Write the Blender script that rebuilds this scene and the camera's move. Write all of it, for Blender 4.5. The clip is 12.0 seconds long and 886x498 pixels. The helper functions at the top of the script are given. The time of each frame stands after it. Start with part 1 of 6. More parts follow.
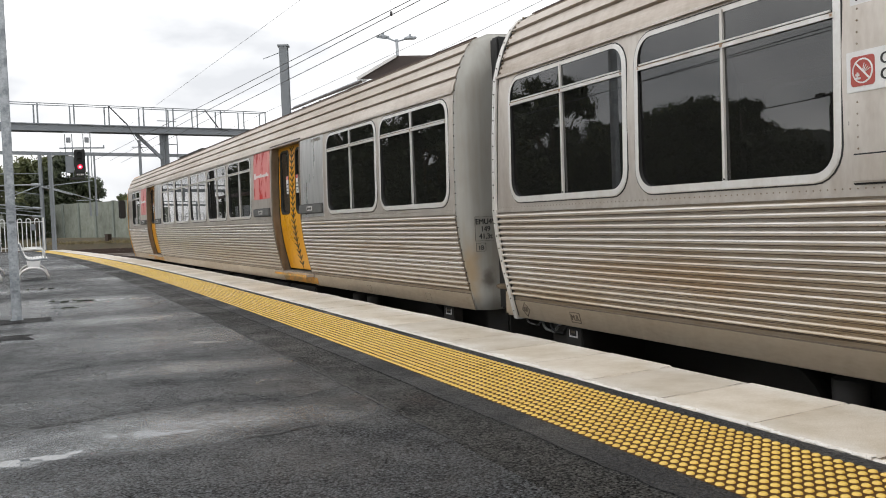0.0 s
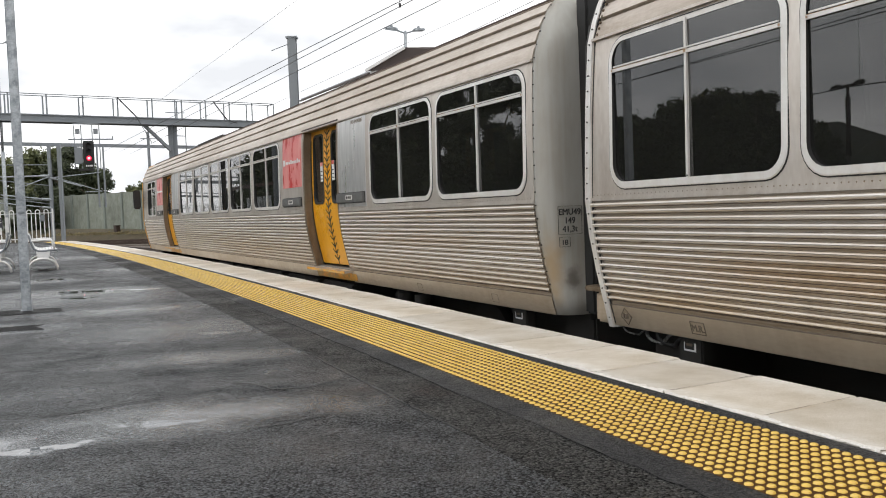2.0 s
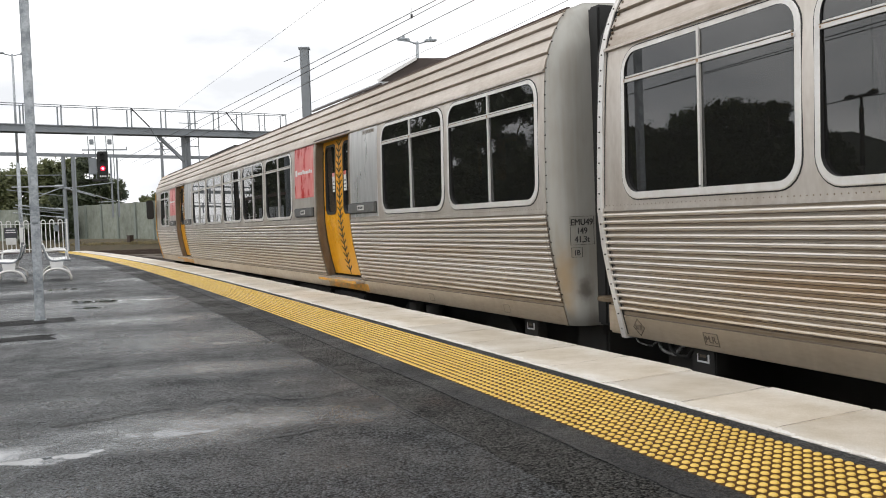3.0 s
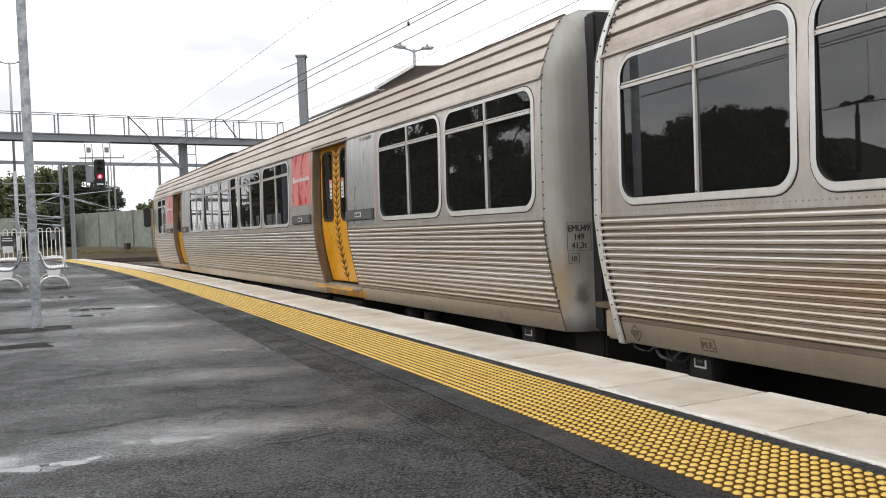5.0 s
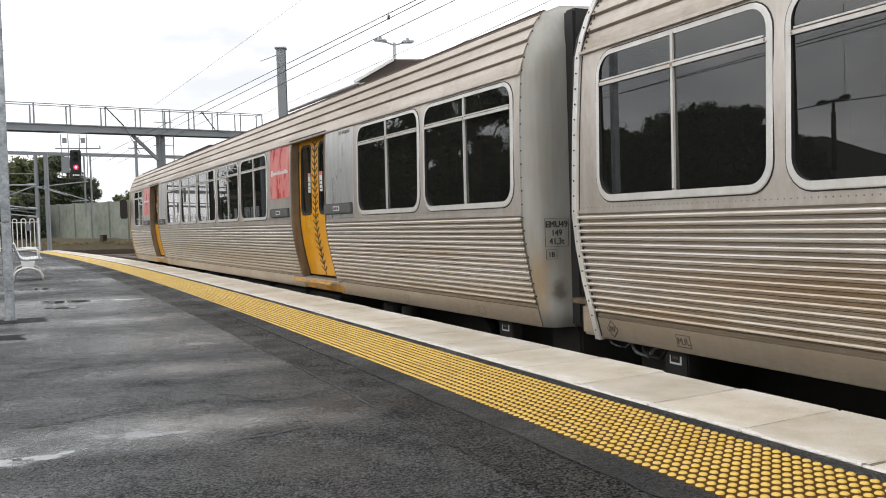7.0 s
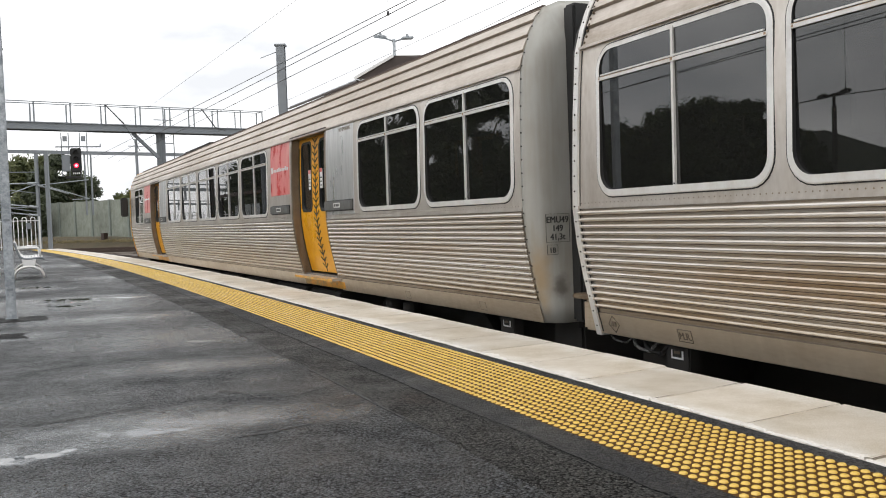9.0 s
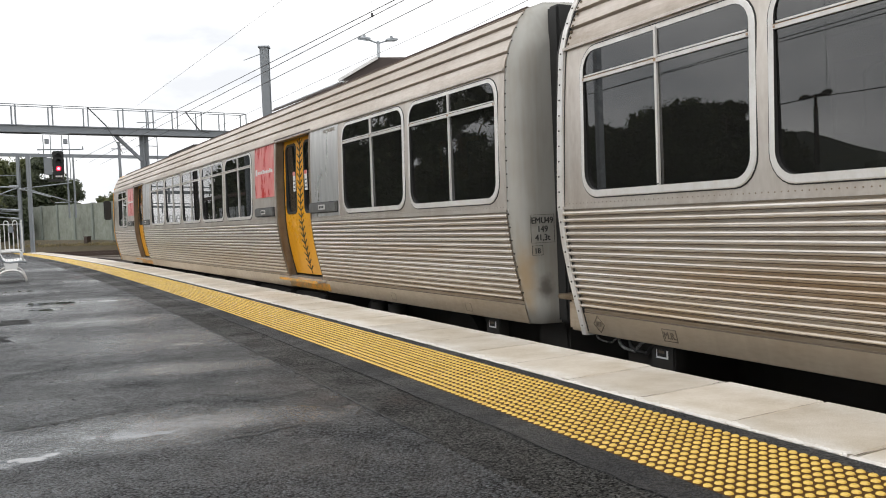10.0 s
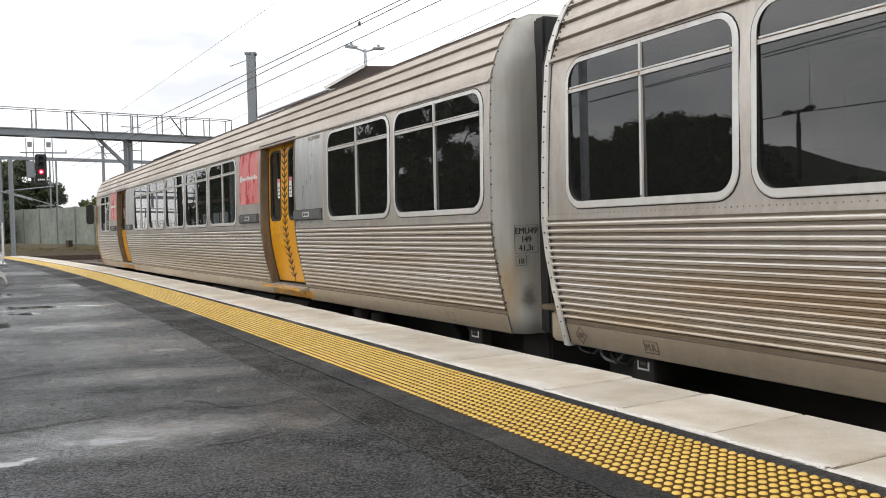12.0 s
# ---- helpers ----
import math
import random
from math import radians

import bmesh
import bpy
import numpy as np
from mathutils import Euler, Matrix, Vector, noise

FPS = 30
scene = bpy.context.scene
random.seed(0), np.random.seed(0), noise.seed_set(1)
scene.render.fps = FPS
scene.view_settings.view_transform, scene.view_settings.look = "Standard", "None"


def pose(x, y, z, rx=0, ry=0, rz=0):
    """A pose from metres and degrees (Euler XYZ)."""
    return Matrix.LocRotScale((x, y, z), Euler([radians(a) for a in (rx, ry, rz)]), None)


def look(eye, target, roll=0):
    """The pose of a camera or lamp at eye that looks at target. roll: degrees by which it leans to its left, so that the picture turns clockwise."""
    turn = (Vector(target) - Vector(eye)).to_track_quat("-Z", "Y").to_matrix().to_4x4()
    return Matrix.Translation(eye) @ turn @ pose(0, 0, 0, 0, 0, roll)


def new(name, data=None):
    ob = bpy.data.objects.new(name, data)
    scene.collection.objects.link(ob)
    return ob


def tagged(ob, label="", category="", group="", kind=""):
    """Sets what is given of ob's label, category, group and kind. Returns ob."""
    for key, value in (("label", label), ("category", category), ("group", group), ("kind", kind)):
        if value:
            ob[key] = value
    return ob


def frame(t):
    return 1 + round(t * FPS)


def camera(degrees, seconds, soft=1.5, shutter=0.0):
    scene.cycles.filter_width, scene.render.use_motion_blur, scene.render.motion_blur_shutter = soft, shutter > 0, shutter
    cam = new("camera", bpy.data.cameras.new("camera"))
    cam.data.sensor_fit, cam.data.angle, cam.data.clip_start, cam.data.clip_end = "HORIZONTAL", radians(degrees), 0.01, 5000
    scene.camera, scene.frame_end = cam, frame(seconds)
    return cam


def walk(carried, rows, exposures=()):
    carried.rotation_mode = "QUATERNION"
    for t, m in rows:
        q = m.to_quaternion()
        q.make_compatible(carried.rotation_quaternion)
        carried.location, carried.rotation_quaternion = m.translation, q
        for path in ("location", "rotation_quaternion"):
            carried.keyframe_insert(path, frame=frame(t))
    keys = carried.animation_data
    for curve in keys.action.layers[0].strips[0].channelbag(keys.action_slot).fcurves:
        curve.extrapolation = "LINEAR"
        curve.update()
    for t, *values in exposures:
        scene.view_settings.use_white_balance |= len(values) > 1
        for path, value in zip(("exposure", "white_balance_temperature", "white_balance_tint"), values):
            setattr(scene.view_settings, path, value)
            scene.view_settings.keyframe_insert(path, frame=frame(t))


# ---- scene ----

# ---- camera and its way ----
cam = camera(52.2, 12.0, soft=1.0)
walk(cam, [
    (0, pose(0.004, 0.002, 0.932, 87.94, 2.31, -1.13)),
    (0.5, pose(0.006, 0.001, 0.932, 87.71, 2.32, -1.71)),
    (1, pose(0.005, -0.000, 0.931, 87.57, 2.26, -2.14)),
    (1.5, pose(-0.001, 0.001, 0.929, 87.41, 1.49, -1.76)),
    (2, pose(-0.001, -0.002, 0.929, 87.47, 2.15, -0.64)),
    (2.5, pose(0.000, -0.000, 0.930, 87.62, 2.40, -0.10)),
    (3, pose(0.004, 0.001, 0.930, 88.14, 2.13, 0.11)),
    (3.2, pose(0.004, 0.001, 0.930, 88.29, 1.96, 0.10)),
    (4.8, pose(0.005, -0.009, 0.924, 88.56, 2.30, 0.24)),
    (5, pose(0.005, -0.009, 0.924, 88.59, 2.28, -0.06)),
    (5.5, pose(0.008, -0.007, 0.934, 88.53, 2.66, -0.34)),
    (6, pose(0.006, -0.003, 0.922, 88.43, 1.83, -0.52)),
    (6.5, pose(0.010, -0.006, 0.923, 88.28, 0.97, -1.06)),
    (7, pose(0.013, -0.005, 0.929, 88.18, 1.79, -1.38)),
    (7.2, pose(0.013, -0.004, 0.929, 88.19, 1.55, -1.47)),
    (8.8, pose(0.014, 0.002, 0.928, 88.08, 2.62, -1.10)),
    (9, pose(0.014, 0.002, 0.928, 87.94, 2.12, -1.33)),
    (9.5, pose(0.012, -0.003, 0.924, 88.00, 2.71, -1.18)),
    (10, pose(0.013, -0.001, 0.923, 88.02, 2.36, -2.28)),
    (10.5, pose(0.015, -0.006, 0.922, 88.25, 2.03, -2.64)),
    (11, pose(0.016, 0.001, 0.921, 88.38, 1.11, -2.75)),
    (11.5, pose(0.015, -0.002, 0.920, 88.47, 0.89, -2.88)),
    (12, pose(0.016, -0.008, 0.922, 88.57, 1.54, -3.26)),
], exposures=((0.0, -0.20), (1.0, -0.17), (2.0, -0.12), (3.0, -0.09), (12.0, -0.07)))

# ---- world, sun ----
world = bpy.data.worlds.new("overcast_sky")
scene.world = world
world.use_nodes = True
wn, wl = world.node_tree.nodes, world.node_tree.links
wbg = wn["Background"]
wsky = wn.new("ShaderNodeTexSky")
wsky.sky_type, wsky.sun_disc = "NISHITA", False
wsky.sun_elevation, wsky.sun_rotation = radians(55), radians(200)
wsky.air_density, wsky.dust_density = 1.0, 4.0
wco = wn.new("ShaderNodeTexCoord")
wmap = wn.new("ShaderNodeMapping")
wmap.inputs["Scale"].default_value = (1.0, 1.0, 2.6)
wnoise = wn.new("ShaderNodeTexNoise")
wnoise.inputs["Scale"].default_value, wnoise.inputs["Detail"].default_value = 4.6, 8.0
wramp = wn.new("ShaderNodeValToRGB")
wramp.color_ramp.elements[0].position, wramp.color_ramp.elements[0].color = 0.36, (10.2, 10.4, 10.8, 1)
wramp.color_ramp.elements[1].position, wramp.color_ramp.elements[1].color = 0.62, (17.0, 17.0, 17.0, 1)
wmix = wn.new("ShaderNodeMix")
wmix.data_type = "RGBA"
wmix.inputs["Factor"].default_value = 0.93
wl.new(wco.outputs["Generated"], wmap.inputs["Vector"])
wl.new(wmap.outputs["Vector"], wnoise.inputs["Vector"])
wl.new(wnoise.outputs["Fac"], wramp.inputs["Fac"])
wl.new(wsky.outputs["Color"], wmix.inputs["A"])
wl.new(wramp.outputs["Color"], wmix.inputs["B"])
wl.new(wmix.outputs["Result"], wbg.inputs["Color"])
wbg.inputs["Strength"].default_value = 0.10

sun_data = bpy.data.lights.new("sun", "SUN")
sun_data.energy, sun_data.angle, sun_data.color = 0.7, radians(25), (1.0, 0.97, 0.93)
sun = new("sun", sun_data)
sun.matrix_world = look((0, 0, 40), (9, 16, 0))


# ---- materials ----
def surface(name, base, other=None, rough=0.6, metal=0.0, scale=3.0, fine=80.0, mix=0.5, bump=0.15, stretch=(1, 1, 1), rough_var=0.1, depth=0.01, coat=0.0, spread=0.18, tilt=0.0, streak=0.0, streak_tint=(0.50, 0.40, 0.30), stains=()):
    """A procedural surface: two colours mixed by broad and fine noise, with relief and uneven gloss."""
    m = bpy.data.materials.new(name)
    m.use_nodes = True
    n, l = m.node_tree.nodes, m.node_tree.links
    b = n["Principled BSDF"]
    co = n.new("ShaderNodeTexCoord")
    mp = n.new("ShaderNodeMapping")
    mp.inputs["Scale"].default_value = stretch
    mp.inputs["Rotation"].default_value = (0, radians(tilt), 0)
    l.new(co.outputs["Object"], mp.inputs["Vector"])
    big = n.new("ShaderNodeTexNoise")
    big.inputs["Scale"].default_value, big.inputs["Detail"].default_value, big.inputs["Roughness"].default_value = scale, 6.0, 0.65
    small = n.new("ShaderNodeTexNoise")
    small.inputs["Scale"].default_value, small.inputs["Detail"].default_value = fine, 3.0
    l.new(mp.outputs["Vector"], big.inputs["Vector"])
    l.new(mp.outputs["Vector"], small.inputs["Vector"])
    add = n.new("ShaderNodeMath")
    add.operation = "MULTIPLY_ADD"
    add.inputs[1].default_value = 0.35
    l.new(small.outputs["Fac"], add.inputs[0])
    l.new(big.outputs["Fac"], add.inputs[2])
    ramp = n.new("ShaderNodeMapRange")
    ramp.inputs["From Min"].default_value = 0.675 - spread
    ramp.inputs["From Max"].default_value = 0.675 + spread
    l.new(add.outputs[0], ramp.inputs["Value"])
    mx = n.new("ShaderNodeMix")
    mx.data_type = "RGBA"
    other = other or tuple(c * 0.72 for c in base)
    mx.inputs["A"].default_value = (*base, 1)
    mx.inputs["B"].default_value = tuple(base[i] * (1 - mix) + other[i] * mix for i in range(3)) + (1,)
    l.new(ramp.outputs["Result"], mx.inputs["Factor"])
    colour = mx.outputs["Result"]
    if streak:
        # rain-washed dirt: narrow upright runs, broken up by a broad noise
        smp = n.new("ShaderNodeMapping")
        smp.inputs["Scale"].default_value = (11.0, 11.0, 0.7)
        l.new(co.outputs["Object"], smp.inputs["Vector"])
        run = n.new("ShaderNodeTexNoise")
        run.inputs["Scale"].default_value, run.inputs["Detail"].default_value = 1.0, 5.0
        l.new(smp.outputs["Vector"], run.inputs["Vector"])
        where = n.new("ShaderNodeTexNoise")
        where.inputs["Scale"].default_value, where.inputs["Detail"].default_value = 1.3, 4.0
        l.new(co.outputs["Object"], where.inputs["Vector"])
        both = n.new("ShaderNodeMath")
        both.operation = "MULTIPLY"
        l.new(run.outputs["Fac"], both.inputs[0])
        l.new(where.outputs["Fac"], both.inputs[1])
        amount = n.new("ShaderNodeMapRange")
        amount.inputs["From Min"].default_value, amount.inputs["From Max"].default_value = 0.22, 0.40
        amount.inputs["To Min"].default_value, amount.inputs["To Max"].default_value = 0.0, streak
        l.new(both.outputs[0], amount.inputs["Value"])
        dirt = n.new("ShaderNodeMix")
        dirt.data_type, dirt.blend_type = "RGBA", "MULTIPLY"
        dirt.inputs["B"].default_value = (*streak_tint, 1)
        l.new(amount.outputs["Result"], dirt.inputs["Factor"])
        l.new(colour, dirt.inputs["A"])
        colour = dirt.outputs["Result"]
    for centre, radii, tint, most in stains:
        # a soiled patch with a wandering outline
        wob = n.new("ShaderNodeTexNoise")
        wob.inputs["Scale"].default_value, wob.inputs["Detail"].default_value = 2.2 / max(radii), 5.0
        l.new(co.outputs["Object"], wob.inputs["Vector"])
        shape = n.new("ShaderNodeMapping")
        shape.vector_type = "TEXTURE"
        shape.inputs["Location"].default_value, shape.inputs["Scale"].default_value = centre, radii
        l.new(co.outputs["Object"], shape.inputs["Vector"])
        far = n.new("ShaderNodeVectorMath")
        far.operation = "LENGTH"
        l.new(shape.outputs["Vector"], far.inputs[0])
        push = n.new("ShaderNodeMath")
        push.operation = "MULTIPLY_ADD"
        push.inputs[1].default_value = 1.4
        l.new(wob.outputs["Fac"], push.inputs[0])
        l.new(far.outputs["Value"], push.inputs[2])
        fade = n.new("ShaderNodeMapRange")
        fade.interpolation_type = "SMOOTHSTEP"
        fade.inputs["From Min"].default_value, fade.inputs["From Max"].default_value = 0.7, 1.8
        fade.inputs["To Min"].default_value, fade.inputs["To Max"].default_value = most, 0.0
        l.new(push.outputs[0], fade.inputs["Value"])
        soil = n.new("ShaderNodeMix")
        soil.data_type = "RGBA"
        soil.inputs["B"].default_value = (*tint, 1)
        l.new(fade.outputs["Result"], soil.inputs["Factor"])
        l.new(colour, soil.inputs["A"])
        colour = soil.outputs["Result"]
    l.new(colour, b.inputs["Base Color"])
    rr = n.new("ShaderNodeMapRange")
    rr.inputs["To Min"].default_value, rr.inputs["To Max"].default_value = max(0.02, rough - rough_var), min(1.0, rough + rough_var)
    l.new(ramp.outputs["Result"], rr.inputs["Value"])
    l.new(rr.outputs["Result"], b.inputs["Roughness"])
    b.inputs["Metallic"].default_value = metal
    b.inputs["Coat Weight"].default_value = coat
    bp = n.new("ShaderNodeBump")
    bp.inputs["Strength"].default_value, bp.inputs["Distance"].default_value = bump, depth
    l.new(small.outputs["Fac"], bp.inputs["Height"])
    l.new(bp.outputs["Normal"], b.inputs["Normal"])
    m["bsdf"] = b.name
    return m


def glow(name, colour, strength):
    m = bpy.data.materials.new(name)
    m.use_nodes = True
    b = m.node_tree.nodes["Principled BSDF"]
    b.inputs["Base Color"].default_value = (*colour, 1)
    b.inputs["Emission Color"].default_value = (*colour, 1)
    b.inputs["Emission Strength"].default_value = strength
    return m


def tinted_glass(name, tint, rough=0.0):
    m = bpy.data.materials.new(name)
    m.use_nodes = True
    n, l = m.node_tree.nodes, m.node_tree.links
    b = n["Principled BSDF"]
    b.inputs["Base Color"].default_value = (*tint, 1)
    b.inputs["Transmission Weight"].default_value = 0.88
    b.inputs["Roughness"].default_value = rough
    b.inputs["IOR"].default_value = 1.80
    return m


def wet_asphalt(name, dark, light, pools, damp, stains=(), grain=1.0):
    """Asphalt with stone grain. pools: (x, y, length, width, turn, depth) of water films; damp: how wet the rest is; stains: rusty patches."""
    m = bpy.data.materials.new(name)
    m.use_nodes = True
    n, l = m.node_tree.nodes, m.node_tree.links
    b = n["Principled BSDF"]
    geo = n.new("ShaderNodeNewGeometry")

    def tex(kind, scale, detail=4.0, source=None):
        t = n.new(kind)
        t.inputs["Scale"].default_value = scale
        if kind == "ShaderNodeTexNoise":
            t.inputs["Detail"].default_value, t.inputs["Roughness"].default_value = detail, 0.6
        l.new(source or geo.outputs["Position"], t.inputs["Vector"])
        return t

    def ranged(value, a0, a1, b0, b1, smooth=False):
        r = n.new("ShaderNodeMapRange")
        r.inputs["From Min"].default_value, r.inputs["From Max"].default_value = a0, a1
        r.inputs["To Min"].default_value, r.inputs["To Max"].default_value = b0, b1
        if smooth:
            r.interpolation_type = "SMOOTHSTEP"
        l.new(value, r.inputs["Value"])
        return r.outputs["Result"]

    def calc(op, x, y, clamp=False):
        c = n.new("ShaderNodeMath")
        c.operation, c.use_clamp = op, clamp
        c.inputs[2].default_value = 0.015
        for k, v in enumerate((x, y)):
            if isinstance(v, (int, float)):
                c.inputs[k].default_value = v
            else:
                l.new(v, c.inputs[k])
        return c.outputs[0]

    # wandering outline for the films
    warp = tex("ShaderNodeTexNoise", 2.4, 5.0)
    sub = n.new("ShaderNodeVectorMath")
    sub.operation = "MULTIPLY_ADD"
    sub.inputs[1].default_value = (0.9, 0.55, 0)
    sub.inputs[2].default_value = (-0.45, -0.275, 0)
    l.new(warp.outputs["Color"], sub.inputs[0])
    shifted = n.new("ShaderNodeVectorMath")
    l.new(sub.outputs[0], shifted.inputs[0])
    l.new(geo.outputs["Position"], shifted.inputs[1])

    def blob(x, y, length, width, turn, source):
        mp = n.new("ShaderNodeMapping")
        mp.vector_type = "TEXTURE"
        mp.inputs["Location"].default_value = (x, y, 0)
        mp.inputs["Rotation"].default_value = (0, 0, radians(turn))
        mp.inputs["Scale"].default_value = (length / 2, width / 2, 1000)
        l.new(source, mp.inputs["Vector"])
        ln = n.new("ShaderNodeVectorMath")
        ln.operation = "LENGTH"
        l.new(mp.outputs["Vector"], ln.inputs[0])
        return ranged(ln.outputs["Value"], 0.0, 1.0, 1.0, 0.0, True)

    broad = tex("ShaderNodeTexNoise", 0.75, 5.0)
    mid = tex("ShaderNodeTexNoise", 4.5, 4.0)
    wet = calc("ADD", ranged(broad.outputs["Fac"], 0.32, 0.68, 0.0, 0.46), damp)
    for x, y, length, width, turn, deep in pools:
        wet = calc("MAXIMUM", wet, calc("MULTIPLY", blob(x, y, length, width, turn, shifted.outputs[0]), deep))
    wet = calc("ADD", wet, ranged(mid.outputs["Fac"], 0.3, 0.7, -0.09, 0.09), True)
    stones = tex("ShaderNodeTexVoronoi", 100.0)
    clump = tex("ShaderNodeTexNoise", 46.0, 3.0)
    uneven = calc("ADD", stones.outputs["Distance"], ranged(clump.outputs["Fac"], 0.25, 0.75, -0.32, 0.32))
    # gaps between stones go dark in colour and gloss, shade painted into the grain
    body_of = ranged(uneven, 0.38, 0.76, 1.0, 0.02, True)
    pits = tex("ShaderNodeTexNoise", 240.0, 2.0)
    split = n.new("ShaderNodeSeparateColor")
    l.new(stones.outputs["Color"], split.inputs["Color"])
    # a few stones much lighter, their colour also standing in for wet glints
    speck = calc("POWER", split.outputs["Red"], 5.0)
    tone = calc("MULTIPLY", calc("ADD", calc("MULTIPLY", speck, 0.85), ranged(mid.outputs["Fac"], 0.3, 0.7, 0.22, 0.48), True), body_of)
    mx = n.new("ShaderNodeMix")
    mx.data_type = "RGBA"
    mx.inputs["A"].default_value, mx.inputs["B"].default_value = (*dark, 1), (*light, 1)
    l.new(tone, mx.inputs["Factor"])
    colour = mx.outputs["Result"]
    for x, y, length, width, turn in stains:
        st = n.new("ShaderNodeMix")
        st.data_type = "RGBA"
        st.blend_type = "MULTIPLY"
        st.inputs["B"].default_value = (0.50, 0.26, 0.20, 1)
        l.new(calc("MULTIPLY", blob(x, y, length, width, turn, geo.outputs["Position"]), ranged(mid.outputs["Fac"], 0.38, 0.60, 0.0, 0.9)), st.inputs["Factor"])
        l.new(colour, st.inputs["A"])
        colour = st.outputs["Result"]
    l.new(colour, b.inputs["Base Color"])
    l.new(calc("MULTIPLY_ADD", calc("POWER", calc("SUBTRACT", 1.0, wet, True), 1.5), 0.66), b.inputs["Roughness"])
    l.new(calc("MULTIPLY", ranged(wet, 0.1, 0.7, 0.34, 0.95), calc("MAXIMUM", body_of, ranged(wet, 0.25, 0.7, 0.3, 1.0))), b.inputs["Specular IOR Level"])
    height = calc("ADD", calc("MULTIPLY", uneven, -1.0), calc("MULTIPLY", pits.outputs["Fac"], 0.5))
    bp = n.new("ShaderNodeBump")
    bp.inputs["Distance"].default_value = 0.042 * grain
    l.new(calc("POWER", ranged(wet, 0.38, 1.0, 1.0, 0.0), 1.8), bp.inputs["Strength"])
    l.new(height, bp.inputs["Height"])
    l.new(bp.outputs["Normal"], b.inputs["Normal"])
    return m


STEEL = surface("stainless_steel", (0.73, 0.685, 0.63), (0.45, 0.39, 0.33), rough=0.36, metal=0.6, scale=1.6, fine=24, stretch=(1.6, 1, 0.55), bump=0.03, spread=0.26, mix=0.8, streak=0.22)
DUST = (((-2.3, 1.35, 0.50), (2.4, 0.4, 0.17), (0.33, 0.21, 0.10), 0.55), ((-4.2, 1.3, 0.30), (1.6, 0.4, 0.14), (0.36, 0.25, 0.13), 0.5), ((-0.9, 1.3, 0.28), (0.9, 0.4, 0.10), (0.36, 0.26, 0.15), 0.4),
        ((9.5, 1.3, 0.36), (5.5, 0.4, 0.22), (0.38, 0.28, 0.18), 0.45), ((2.2, 1.3, 0.62), (1.3, 0.4, 0.10), (0.34, 0.24, 0.14), 0.35))
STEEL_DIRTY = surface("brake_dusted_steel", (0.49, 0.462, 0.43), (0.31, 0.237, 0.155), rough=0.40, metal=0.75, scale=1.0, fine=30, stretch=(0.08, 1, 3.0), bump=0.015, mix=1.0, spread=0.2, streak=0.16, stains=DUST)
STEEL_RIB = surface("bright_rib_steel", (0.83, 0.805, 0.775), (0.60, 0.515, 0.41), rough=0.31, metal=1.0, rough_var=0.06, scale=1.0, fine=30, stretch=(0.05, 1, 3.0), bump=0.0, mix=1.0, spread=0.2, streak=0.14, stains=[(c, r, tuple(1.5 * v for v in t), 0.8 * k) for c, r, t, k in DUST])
# dark brown for rib undersides and the skirt ledge: shade put into the colour
RIB_SHADE = surface("rib_underside_shade", (0.10, 0.075, 0.055), (0.16, 0.125, 0.09), rough=0.8, scale=6, stretch=(0.3, 1, 1))
SKIRT = surface("dusty_skirt_steel", (0.60, 0.52, 0.41), (0.38, 0.285, 0.185), rough=0.40, metal=0.6, scale=1.1, fine=30, stretch=(0.5, 1, 1.8), bump=0.05, streak=0.2)
BOX_GREY = surface("dull_grey_box_paint", (0.15, 0.15, 0.145), (0.10, 0.10, 0.095), rough=0.5, metal=0.3, scale=4)
# soft leaning streaks of two greys imitate reflections on the smooth sheet
STEEL_SMOOTH = surface("smooth_steel_sheet", (0.86, 0.855, 0.84), (0.52, 0.515, 0.50), rough=0.34, metal=0.75, scale=2.4, fine=5, stretch=(2.6, 1, 0.30), bump=0.0, mix=0.9, spread=0.2, tilt=-20)
ROOF_STEEL = surface("weathered_roof_steel", (0.62, 0.555, 0.49), (0.44, 0.375, 0.31), rough=0.45, metal=0.6, scale=1.3, fine=40, stretch=(0.35, 1, 2), bump=0.05, mix=0.9, streak=0.28, streak_tint=(0.52, 0.45, 0.38))
END_GREY = surface("grey_fibreglass", (0.455, 0.46, 0.435), (0.31, 0.29, 0.25), rough=0.42, scale=0.8, fine=14, stretch=(1, 1, 0.35), bump=0.02, mix=0.8, spread=0.3, streak=0.35, streak_tint=(0.55, 0.44, 0.31), stains=(((0.15, 1.26, 0.38), (0.3, 0.11, 0.42), (0.34, 0.245, 0.14), 0.9), ((0.09, 1.11, 0.34), (0.2, 0.09, 0.14), (0.10, 0.085, 0.07), 0.8)))
ALU = surface("bright_aluminium", (0.80, 0.79, 0.77), (0.60, 0.57, 0.52), rough=0.38, metal=0.3, scale=5, fine=60, bump=0.03, streak=0.25)
GLASS = tinted_glass("tinted_train_glass", (0.085, 0.085, 0.08))
BLACK = surface("black_rubber", (0.015, 0.015, 0.015), (0.03, 0.03, 0.028), rough=0.6)
UNDER = surface("underframe_black", (0.02, 0.019, 0.018), (0.045, 0.038, 0.03), rough=0.75, scale=4)
YELLOW = surface("door_yellow_paint", (0.84, 0.395, 0.008), (0.66, 0.29, 0.008), rough=0.32, scale=1.6, fine=30, bump=0.03, streak=0.45, streak_tint=(0.66, 0.55, 0.45))
JAMB = surface("door_jamb_brown", (0.27, 0.215, 0.15), (0.14, 0.105, 0.07), rough=0.45, metal=0.4, scale=1.4, mix=1.0, streak=0.7)
